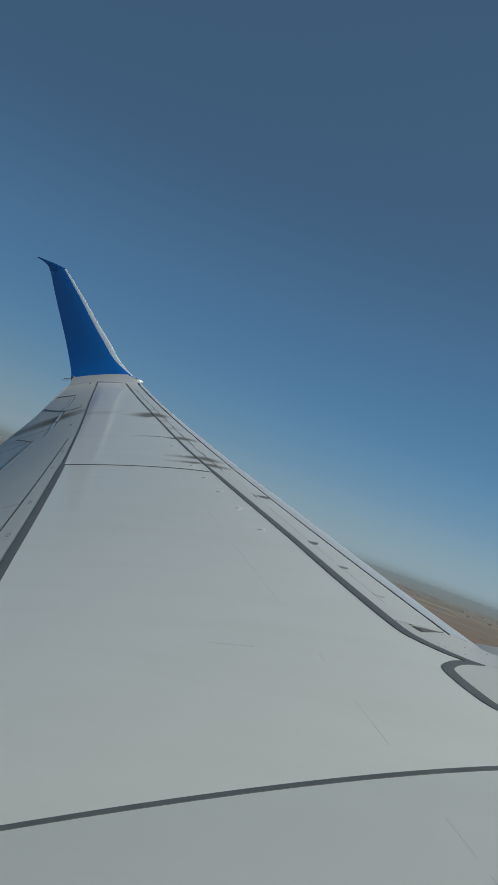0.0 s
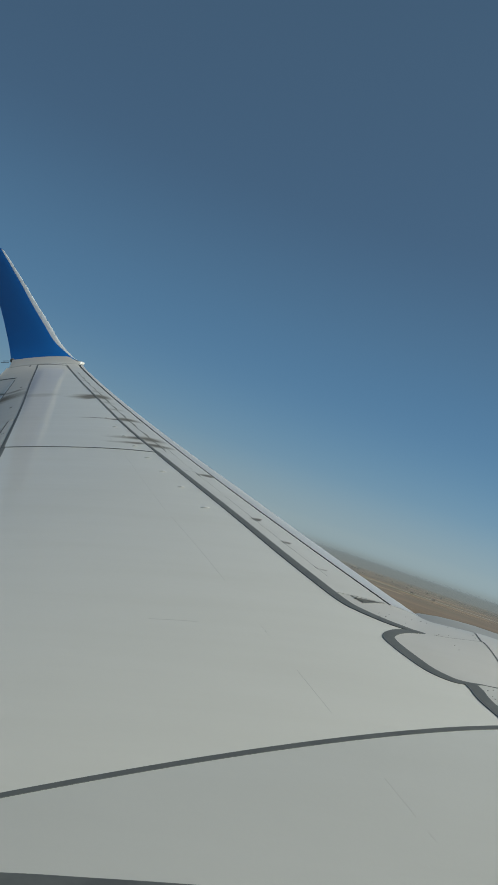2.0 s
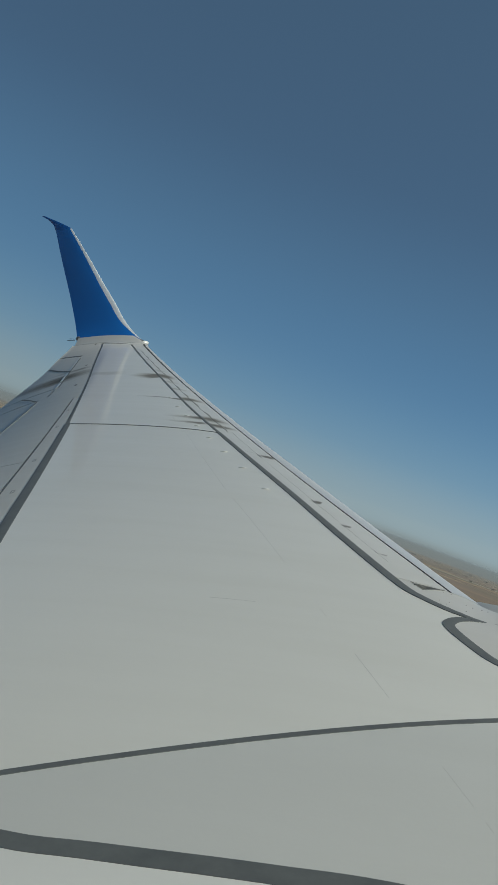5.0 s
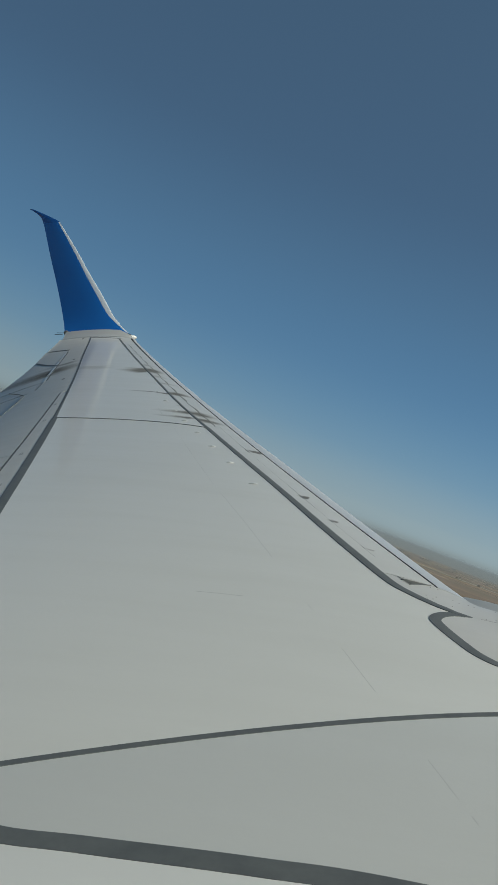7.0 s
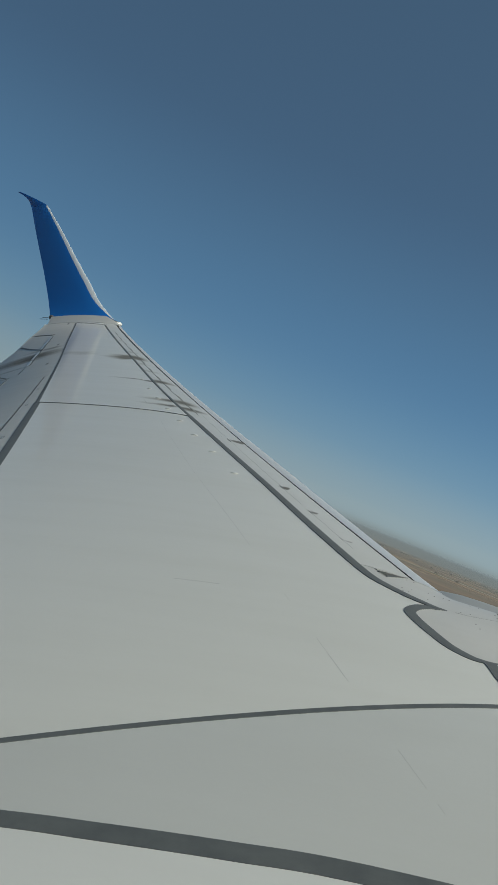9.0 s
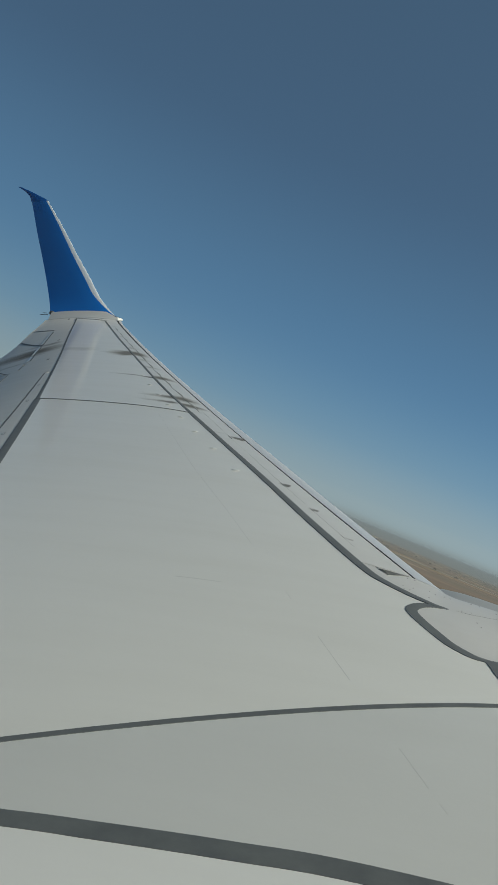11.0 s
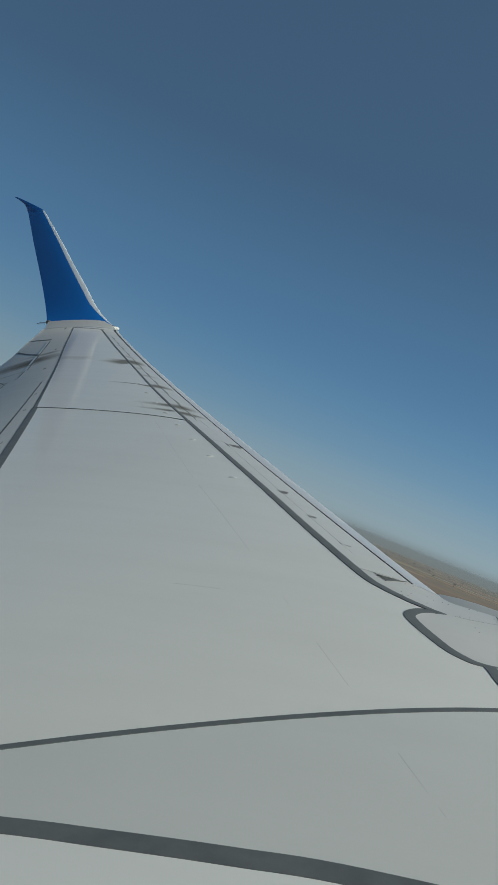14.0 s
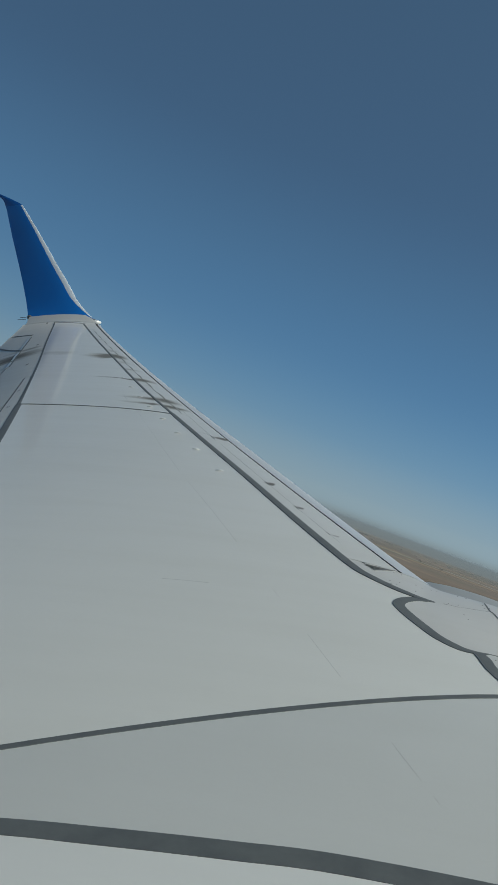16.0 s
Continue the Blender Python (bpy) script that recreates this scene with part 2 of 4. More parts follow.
def patch(name, x_front, x_back, y_in, y_out, material, parent, label="", lift=0.0, nu=24, nv=24, height=skin, depth=0.014):
    """A skin panel between two chord lines x(y) and two end lines y(x)."""

    def pt(u, v):
        y = lerp(y_in if not callable(y_in) else y_in(-1), y_out if not callable(y_out) else y_out(-1), v)
        for _ in range(6):
            x = lerp(x_front(y), x_back(y), u)
            a = y_in(x) if callable(y_in) else y_in
            b = y_out(x) if callable(y_out) else y_out
            y = lerp(a, b, v)
        x = lerp(x_front(y), x_back(y), u)
        return Vector((x, y, height(x, y) + lift))

    return part(name, grid_slab(pt, nu, nv, depth), material, parent, label)


def ribbon(name, pts, material, parent, label="", lift=0.004, steps=8, height=skin, skirt=0.003):
    """A flat strip on the wing along (x, y, width) points."""
    fx = curve([(i, p[0]) for i, p in enumerate(pts)])
    fy = curve([(i, p[1]) for i, p in enumerate(pts)])
    fw = curve([(i, p[2]) for i, p in enumerate(pts)])
    n = (len(pts) - 1) * steps
    bm = bmesh.new()
    rows = []
    for i in range(n + 1):
        s = i / steps
        d = Vector((fx(s + 0.01) - fx(s - 0.01), fy(s + 0.01) - fy(s - 0.01))).normalized()
        nrm = Vector((-d.y, d.x))
        row = []
        for k in (-0.5, -0.2, 0.2, 0.5):
            x, y = fx(s) + nrm.x * k * fw(s), fy(s) + nrm.y * k * fw(s)
            row.append((x, y, height(x, y) + lift + (0.12 * skirt if abs(k) < 0.3 else 0)))
        row = [(row[0][0], row[0][1], row[0][2] - skirt), *row, (row[-1][0], row[-1][1], row[-1][2] - skirt)]
        rows.append([bm.verts.new(p) for p in row])
    for a, b in zip(rows, rows[1:]):
        for k in range(6):
            bm.faces.new((a[k], a[(k + 1) % 6], b[(k + 1) % 6], b[k]))
    bm.faces.new(rows[0])
    bm.faces.new(rows[-1][::-1])
    return part(name, bm, material, parent, label)


# ---- the airliner -------------------------------------------------------
airliner = tagged(new("airliner"), "grey-winged passenger jet with a blue winglet, climbing over dry plains", "airliner")
airliner.matrix_world = AIR

# inner wing body, under the skin panels
def wing_body():
    bm = bmesh.new()
    rows = []
    ys = [1.6 + 15.1 * i / 60 for i in range(61)]
    cs = [0.035, 0.06, 0.1, 0.2, 0.3, 0.4, 0.5, 0.6, 0.7, 0.8, 0.9, 0.985]
    for y in ys:
        top = [(xat(y, c), y, skin(xat(y, c), y) - 0.022 - (0.02 if c < 0.08 else 0)) for c in cs]
        low = [(xat(y, c), y, min(under(xat(y, c), y), skin(xat(y, c), y) - 0.03)) for c in reversed(cs)]
        rows.append([bm.verts.new(p) for p in top + low])
    n = len(rows[0])
    for a, b in zip(rows, rows[1:]):
        for k in range(n):
            bm.faces.new((a[k], a[(k + 1) % n], b[(k + 1) % n], b[k]))
    bm.faces.new(rows[0])
    bm.faces.new(rows[-1][::-1])
    return bm


part("wing_box", wing_body(), M_INNER, airliner, "dark inner wing structure below the panel gaps")

def glove_front(y):
    """Front line of the wing root and its glove."""
    return 1.6 - 0.42 * (y - 1.8)


def glove_nose():
    bm = bmesh.new()
    rows = []
    for j in range(25):
        y = lerp(1.84, 4.58, j / 24)
        x0 = glove_front(y)
        z0 = skin(x0, y) + (0.30 * max(0.0, (2.55 - y) / 0.75) ** 2)
        ring = [(x0 - 0.02, y, z0)]
        for k in range(9):
            a = math.pi / 2 - math.pi * k / 8
            ring.append((x0 + 0.16 * math.cos(a), y, z0 - 0.13 + 0.13 * math.sin(a)))
        ring += [(x0 - 0.7, y, z0 - 0.36), (x0 - 0.9, y, z0 - 0.1)]
        rows.append([bm.verts.new(q) for q in ring])
    n = len(rows[0])
    for a, b in zip(rows, rows[1:]):
        for k in range(n):
            bm.faces.new((a[k], a[(k + 1) % n], b[(k + 1) % n], b[k]))
    bm.faces.new(rows[0])
    bm.faces.new(rows[-1][::-1])
    return bm


# upper skin panels
def tip_round(y):
    """How far the leading edge is drawn back at the wing tip."""
    return 0.25 * min(1.0, max(0.0, (y - 16.45) / 0.35)) ** 2


patch("wing_skin_panel", gap_x, rear_x, joint_y, 8.625, M_SKIN, airliner, "smooth grey inboard wing skin", nu=70, nv=120)
patch("wing_skin_panel", gap_x, rear_x, 8.638, TIP_Y - 0.12, M_SKIN, airliner, "grey outboard wing skin with soot streaks", nu=24, nv=70)
patch("wing_skin_panel", glove_front, lambda y: xat(y, 0.62), lambda x: band_y(x) - 0.012, lambda x: joint_y(x) - 0.001, M_ROOT, airliner,
      "smooth grey wing root skin", nu=120, nv=40)
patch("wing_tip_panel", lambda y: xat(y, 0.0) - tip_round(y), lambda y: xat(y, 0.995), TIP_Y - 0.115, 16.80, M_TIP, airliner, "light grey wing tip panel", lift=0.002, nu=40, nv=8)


part("glove_nose", glove_nose(), M_PYLON, airliner, "rounded pale grey nose of the wing root")
patch("lower_skin", lambda y: xat(y, 0.03), lambda y: xat(y, 0.985), 1.6, TIP_Y, M_AFT, airliner, "plain grey underside of the wing", nu=24, nv=50, height=lambda x, y: min(under(x, y), skin(x, y) - 0.03) - 0.004, depth=0.008)


# fairing at the fuselage, rising into the body side
def fillet(x, y):
    return skin(x, y) + 0.30 * max(0.0, (2.55 - y) / 0.75) ** 2 + 0.0005


patch("root_fairing", glove_front, lambda y: -4.5, 1.78, lambda x: band_y(x) - 0.03, M_WHITE, airliner,
      "white wing-to-body fairing", nu=70, nv=24, height=fillet)

# dark sealant lines
ribbon("root_seal", [(x, band_y(x) - 0.5 * w + 0.001, w) for x, w in ((-3.2, 0.03), (-1.6, 0.045), (-1.1, 0.052), (-0.9, 0.055), (-0.65, 0.057), (-0.4, 0.058), (0.2, 0.06), (0.9, 0.06))],
       M_SEAL, airliner, "dark grey sealant band along the wing root", lift=0.0015)
ribbon("skin_joint_seal", [(x, joint_y(x), 0.023) for x in (-3.0, -2.0, -1.3, -0.8, -0.4, -0.06)], M_SEAL, airliner, "dark grey sealant over a skin joint", lift=0.0012)
ribbon("slat_gap_seal", [(gap_x(y), y, w) for y, w in ((16.3, 0.03), (14, 0.026), (12, 0.024), (10, 0.024), (8.75, 0.026), (8.6, 0.038), (7.6, 0.041), (6.65, 0.043), (5.95, 0.045), (5.5, 0.045))]
       + [(-0.590, 5.195, 0.042), (-0.509, 5.095, 0.040), (-0.414, 5.016, 0.040), (-0.356, 4.985, 0.038), (-0.311, 4.972, 0.036), (-0.272, 4.980, 0.020), (-0.236, 4.988, 0.005)],
       M_SEAL, airliner, "dark grey sealed gap behind the slats", lift=0.0028)
ribbon("pylon_seal", [(-0.302, 4.962, 0.024), (-0.345, 4.934, 0.040), (-0.380, 4.889, 0.043), (-0.398, 4.829, 0.043), (-0.389, 4.783, 0.043), (-0.354, 4.707, 0.043), (-0.307, 4.622, 0.042), (-0.263, 4.551, 0.041),
                      (-0.214, 4.503, 0.040), (-0.174, 4.484, 0.034), (-0.136, 4.488, 0.022), (-0.101, 4.506, 0.008), (-0.071, 4.516, 0.006), (-0.023, 4.532, 0.006), (0.12, 4.56, 0.006)],
       M_SEAL, airliner, "dark grey curved sealant round the pylon fairing", lift=0.0020)
ribbon("glove_seal", [(-0.138, 4.486, 0.040), (-0.122, 4.44, 0.044), (-0.113, 4.395, 0.042), (-0.100, 4.350, 0.042), (-0.078, 4.301, 0.045), (-0.056, 4.258, 0.052), (-0.028, 4.205, 0.060)],
       M_SEAL, airliner, "dark grey sealant beside the leading-edge panel", lift=0.0023)
ribbon("rear_spar_seal", [(rear_x(y), y, w) for y, w in ((16.45, 0.024), (14, 0.022), (11.5, 0.024), (8.7, 0.030), (8.5, 0.052), (6.7, 0.056), (5.45, 0.056), (4.0, 0.056))],
       M_SEAL, airliner, "dark grey sealant along the rear spar", lift=0.0015)
ribbon("skin_joint_line", [(lerp(rear_x(8.63), gap_x(8.64), f), 8.60 + 0.035 * f**2, 0.014) for f in (0, 0.3, 0.6, 1)], M_SEAL, airliner, "thin dark skin joint", lift=0.004)
ribbon("tip_joint_line", [(lerp(rear_x(16.45), gap_x(16.3), f), lerp(16.46, 16.36, f), 0.03) for f in (0, 0.5, 1)], M_LINE, airliner, "thin panel joint near the wing tip", lift=0.004)

# hairline joints along the front spar
for ya, yb in ((8.38, 8.02), (7.95, 6.52), (6.35, 5.25), (4.73, 4.66), (4.36, 4.08), (3.75, 3.60), (3.545, 3.515)):
    ribbon("panel_joint", [(xat(lerp(ya, yb, f), 0.1953 + 0.007 * min(1.0, max(0.0, lerp(ya, yb, f) - 5.6))), lerp(ya, yb, f), 0.0011) for f in (0, 0.5, 1)], M_HAIR, airliner, lift=0.00022, skirt=0.0003)
ribbon("panel_joint", [(-1.235, 4.700, 0.0026), (-1.15, 4.707, 0.0026), (-1.065, 4.711, 0.0026)], M_HAIR, airliner, lift=0.00022, skirt=0.0003)
ribbon("panel_joint", [(-3.091, 9.42, 0.006), (-3.0, 9.22, 0.006), (-2.90, 9.01, 0.006)], M_HAIR, airliner, lift=0.00022, skirt=0.0003)


for ya, yb in ((5.55, 6.1), (6.2, 7.7), (7.95, 9.2)):
    ribbon("panel_joint", [(xat(lerp(ya, yb, f), 0.071), lerp(ya, yb, f), 0.0022) for f in (0, 0.5, 1)], M_HAIR, airliner, lift=0.0023, skirt=0.0004)
for y, half, wide in ((7.86, 0.075, 0.013), (6.585, 0.050, 0.010), (6.10, 0.034, 0.006), (5.68, 0.022, 0.005)):
    ribbon("slat_track_gap", [(xat(y + half * f, 0.0715), y + half * f, wide * w) for f, w in ((-1, 0.25), (-0.5, 1.0), (0.2, 0.8), (1, 0.15))], M_SEAL, airliner, "small dark gap over a slat track", lift=0.0026, steps=4)
ribbon("slat_end_line", [(-0.512, 5.214, 0.003), (-0.490, 5.240, 0.007), (-0.465, 5.270, 0.005), (-0.430, 5.309, 0.003)], M_SEAL, airliner, "dark line at the slat's inner end", lift=0.0030, steps=5)
bm = bmesh.new()
corner = [(-0.558, 5.280), (-0.509, 5.218), (-0.446, 5.291)]
bm.faces.new([bm.verts.new((x, y, skin(x, y) + 0.0034)) for x, y in corner])
bmesh.ops.solidify(bm, geom=bm.faces[:], thickness=0.003)
part("slat_end_gap", bm, M_LINE, airliner, "dark corner gap at the slat's inner end")
for x, y in ((-0.545, 5.262), (-0.56, 5.29)):
    ribbon("drain_slot", [(x - 0.006, y, 0.0035), (x + 0.006, y + 0.001, 0.0035)], M_SEAL, airliner, lift=0.003)

# scalloped dark edge of the slats' rear skin, worn by soot
def scallop(y):
    c = lerp(gap_c(y), 0.040 + 0.012 * max(0, (y - 11) / 5), 0.36)
    return xat(y, c - 0.007 * abs(math.sin(math.pi * (y - 8.7) / 0.62)))


ribbon("slat_rear_edge", [(scallop(8.75 + 0.12 * i), 8.75 + 0.12 * i, 0.003 + 0.020 * abs(math.sin(math.pi * (0.05 + 0.12 * i) / 0.62)) ** 3) for i in range(57)], M_LINE, airliner, "thin dark scalloped edge along the slats", lift=0.0030, steps=2)


# slats: painted upper skin with a bare metal nose
def slat(ya, yb, skew=0.0):
    ob = new("slat")
    ob.parent = airliner
    tagged(ob, "retracted grey slat with a bare metal nose")

    def line_c(y):
        return 0.036 + 0.012 * max(0, (y - 11) / 5)

    def top(u, v):
        y = lerp(ya - skew * u, yb, v)
        x = lerp(xat(y, line_c(y) + 0.002), gap_x(y), u)
        return Vector((x, y, skin(x, y) + 0.002))

    part("upper_skin", grid_slab(top, 10, max(8, int((yb - ya) * 8)), 0.010), M_SLAT, ob)
    bm = bmesh.new()
    rows = []
    n = max(8, int((yb - ya) * 8))
    for j in range(n + 1):
        y = lerp(ya, yb, j / n)
        row = []
        for k in range(-6, 9):
            if k <= 0:
                c = line_c(y) * (k / 6) ** 2
                z = plane(y) + upper(c) * chord(y) + 0.002
                grow = min(1.0, max(0.0, (y - 5.6) / 2.2)) * (1 - c / line_c(y))
                c, z = c - 0.007 * grow, z + 0.004 * grow
            else:
                c = 0.10 * (k / 8) ** 2
                z = plane(y) - 0.055 * math.sqrt(c) * chord(y) + 0.002
                c -= 0.007 * min(1.0, max(0.0, (y - 5.6) / 2.2)) * (1 - c / 0.1)
            row.append(bm.verts.new((xat(y, c), y, z)))
        rows.append(row)
    for a, b in zip(rows, rows[1:]):
        for k in range(14):
            bm.faces.new((a[k], a[k + 1], b[k + 1], b[k]))
        bm.faces.new((a[14], a[0], b[0], b[14]))
    bm.faces.new(rows[0])
    bm.faces.new(rows[-1][::-1])
    part("nose", bm, M_NOSE, ob, "bare metal leading edge")
    ribbon("nose_joint", [(xat(y, line_c(y)), y, 0.0075 + 0.0035 * max(0.0, y - 8)) for y in (ya, lerp(ya, yb, 0.33), lerp(ya, yb, 0.67), yb)], M_INNER, ob, lift=0.0034)


for ya, yb, skew in ((5.3045, 7.939, 0.0), (7.941, 10.509, 0), (10.511, 12.789, 0), (12.791, 16.50, 0)):
    slat(ya, yb, skew)

# panels behind the rear spar
def trail_c(y):
    """Where the skin ends at the trailing edge; a little longer by the tip."""
    return 0.995 + 0.035 * min(1.0, max(0.0, (y - 14.2) / 1.2))


def aileron_end(x):
    return 15.16 + (-6.74 - x) * 0.64


patch("spoiler_beam_panel", lambda y: rear_x(y) - 0.02, lambda y: xat(y, 0.5405), 3.2, 10.35, M_AFT, airliner, "narrow grey panel ahead of the spoilers", nu=4, nv=50)
for a, b in ((4.0, 7.11), (7.125, 10.335)):
    patch("spoiler", lambda y: xat(y, 0.542), lambda y: xat(y, 0.722), a, b, M_AFT, airliner, "closed grey spoiler panel", nu=8, nv=20, lift=0.001)
patch("fixed_trailing_panel", lambda y: rear_x(y) - 0.012 if y > 10.35 else xat(y, 0.538), lambda y: xat(y, 0.722 if y < 11.16 else 0.688 + 0.02 * max(0, y - 11.7)), 10.338, TIP_Y - 0.12, M_AFT, airliner,
      "grey panel ahead of the aileron", nu=8, nv=90)
patch("fixed_trailing_panel", lambda y: xat(y, 0.542), lambda y: xat(y, 0.722), 1.86, 3.985, M_AFT, airliner, "grey inboard trailing panel", nu=8, nv=14, lift=-0.007, depth=0.010)
patch("flap", lambda y: xat(y, 0.725), lambda y: xat(y, 0.995), 1.86, 4.985, M_AFT, airliner, "grey inboard flap", nu=10, nv=20, lift=-0.004)
patch("flap", lambda y: xat(y, 0.725), lambda y: xat(y, 0.995), 5.0, 11.15, M_AFT, airliner, "grey trailing-edge flap", nu=10, nv=40, lift=-0.004)
patch("flap", lambda y: xat(y, 0.695), lambda y: xat(y, 0.995), 11.17, 11.85, M_AFT, airliner, "grey outboard end of the flap", nu=10, nv=10, lift=-0.002)
patch("aileron", lambda y: xat(y, 0.692 + 0.02 * max(0, y - 11.7)), lambda y: xat(y, trail_c(y)), 11.87, lambda x: aileron_end(x) - 0.02, M_AFT, airliner, "grey aileron with a soot trace", nu=12, nv=40)
patch("fixed_trailing_panel", lambda y: xat(y, 0.688 + 0.02 * max(0, y - 11.7)), lambda y: xat(y, trail_c(y)), lambda x: aileron_end(x) + 0.02, TIP_Y - 0.12, M_AFT, airliner, "grey fixed trailing edge by the wing tip", nu=10, nv=16)
ribbon("spoiler_hinge_seal", [(xat(y, 0.5385), y, 0.009) for y in (4.2, 6, 8, 10.33)], M_SEAL, airliner, "thin dark spoiler hinge line", lift=0.002)
ribbon("flap_joint", [(xat(y, 0.7235), y, 0.012) for y in (4.2, 6, 8, 11.0)], M_LINE, airliner, "thin joint ahead of the flap", lift=0.004)
def slot_c(y):
    return 0.690 + 0.0215 * max(0, y - 11.87)


ribbon("aileron_joint", [(xat(y, slot_c(y) - 0.012), y, 0.016) for y in (11.9, 13, 14, 14.95)], M_SEAL, airliner, "dark aileron joint", lift=0.004)
for ya, yb in ((11.9, 12.35), (12.5, 13.35), (13.6, 13.95), (14.05, 14.9)):
    ribbon("aileron_slot", [(xat(lerp(ya, yb, f), slot_c(lerp(ya, yb, f)) + 0.002), lerp(ya, yb, f), 0.030) for f in (0, 0.5, 1)], M_BRIGHT, airliner, "bright slot ahead of the aileron", lift=0.005)
ribbon("tab_joint", [(xat(lerp(13.45, 14.5, f), lerp(0.716, 0.985, f)), lerp(13.45, 14.5, f), 0.03) for f in (0, 0.5, 1)], M_SEAL, airliner, "dark end gap of the aileron tab", lift=0.005)
for y, c in ((16.42, 0.70), (13.73, 0.614), (11.62, 0.577)):
    ribbon("drain_slot", [(xat(y - 0.05, c), y - 0.05, 0.03), (xat(y + 0.05, c), y + 0.05, 0.03)], M_LINE, airliner, lift=0.003)
ribbon("aileron_end_gap", [(x, aileron_end(x), 0.045) for x in (-6.74, -6.98, -7.24)], M_SEAL, airliner, "dark gap at the aileron's end", lift=0.005)
ribbon("aileron_end_gap", [(xat(y, c), y, 0.014) for y, c in ((11.1, 0.735), (11.5, 0.80), (11.86, 0.87))], M_SEAL, airliner, "dark gap beside the flap", lift=0.005)

# fastening marks on the spoiler beam
for y, c in ((7.12, 0.522), (8.54, 0.525), (9.48, 0.5275), (6.2, 0.52)):
    ribbon("access_cover", [(xat(y - 0.035, c), y - 0.035, 0.022), (xat(y + 0.035, c), y + 0.035, 0.022)], M_LINE, airliner, lift=0.001)
    ribbon("access_cover", [(xat(y - 0.02, c), y - 0.02, 0.012), (xat(y + 0.02, c), y + 0.02, 0.012)], M_SKIN, airliner, lift=0.0014, skirt=0.001)


# vortex generators: small white wedges behind the slats
def wedge():
    bm = bmesh.new()
    prof = [(-0.085, 0.004), (-0.06, 0.02), (0.0, 0.026), (0.05, 0.016), (0.075, 0.0)]
    rings = []
    for x, w in prof:
        w2 = 0.030 + w * 0.6
        rings.append([bm.verts.new((x, s * w2 * k, h)) for s, k, h in ((-1, 1, 0), (-1, 0.7, w), (1, 0.7, w), (1, 1, 0))])
    for a, b in zip(rings, rings[1:]):
        for k in range(4):
            bm.faces.new((a[k], a[(k + 1) % 4], b[(k + 1) % 4], b[k]))
    bm.faces.new(rings[0])
    bm.faces.new(rings[-1][::-1])
    return bm


gen = None
for y, c in ((6.691, 0.134), (7.257, 0.139), (7.776, 0.146), (8.316, 0.151), (8.843, 0.158), (9.367, 0.164), (9.922, 0.169), (10.523, 0.174)):
    x = xat(y, c)
    if gen is None:
        gen = part("vortex_generator", wedge(), M_BRIGHT, airliner, "small white vortex generator")
        ob = gen
    else:
        ob = new("vortex_generator", gen.data)
        ob.parent = airliner
        tagged(ob, "small white vortex generator")
    ob.location = (x, y, skin(x, y) - 0.001)
    ob.scale = (0.36, 0.42, 0.34)

# pylon fairing and the panels beside it
loop_y = curve([(-0.40, 4.84), (-0.387, 4.776), (-0.354, 4.707), (-0.307, 4.622), (-0.263, 4.551), (-0.214, 4.503), (-0.174, 4.486), (-0.136, 4.490), (-0.101, 4.508), (-0.023, 4.533), (0.12, 4.56), (1.0, 4.6)])
glove_x = curve([(4.15, -0.004), (4.205, -0.028), (4.258, -0.056), (4.301, -0.078), (4.350, -0.100), (4.395, -0.113), (4.486, -0.130), (4.6, -0.14)])


edge_gap = curve([(-0.63, 5.245), (-0.59, 5.195), (-0.509, 5.095), (-0.414, 5.010), (-0.34, 4.965), (-0.31, 4.960)])
edge_top = curve([(-0.398, 4.850), (-0.380, 4.889), (-0.345, 4.934), (-0.31, 4.960)])


def hump(x, y):
    ahead = min(1.0, max(0.0, (x + 0.32) / 0.09))
    return skin(x, lerp(y, min(y, 5.2), ahead)) - 1.2 * ahead * max(0.0, y - 5.16) ** 2 + 0.0008 + 0.02 * min(1.0, max(0.0, (x + 0.30) / 0.25)) * min(1.0, max(0.0, (y - 4.6) / 0.4))


def fairing():
    """Three joined slabs: round the bend of the seal, beside it, and ahead of both."""
    bm = bmesh.new()
    for xa, xb, low, top, nu, nv in ((-0.398, -0.31, loop_y, edge_top, 12, 8), (-0.625, -0.31, edge_gap, lambda x: min(5.335, 5.22 + (-0.25 - x) * 1.5), 36, 16),
                                     (-0.31, 1.2, loop_y, lambda x: 5.22 if x > -0.25 else 5.22 + (-0.25 - x) * 1.5, 90, 24)):
        def pt(u, v):
            x = lerp(xa, xb, u)
            y = lerp(low(x), top(x), v)
            return Vector((x, y, hump(x, y)))
        piece = grid_slab(pt, nu, nv)
        me = bpy.data.meshes.new("slab")
        piece.to_mesh(me)
        bm.from_mesh(me)
        bpy.data.meshes.remove(me)
    return bm


part("pylon_fairing", fairing(), M_PYLON, airliner, "pale grey riveted pylon fairing")
patch("leading_edge_panel", glove_front, glove_x, lambda x: joint_y(min(x, 0.0)) + 0.0, lambda x: loop_y(x) - 0.004, M_TIP, airliner, "riveted grey leading-edge panel", nu=20, nv=10, lift=0.0012)
ribbon("fairing_joint", [(-0.078, 5.20, 0.006), (-0.066, 5.075, 0.006), (-0.056, 5.055, 0.006), (-0.041, 4.974, 0.005), (-0.026, 4.872, 0.005), (-0.017, 4.746, 0.005), (-0.016, 4.653, 0.005), (-0.023, 4.54, 0.005)],
       M_SEAL, airliner, "dark fairing joint", lift=0.001, skirt=0.002, height=hump)
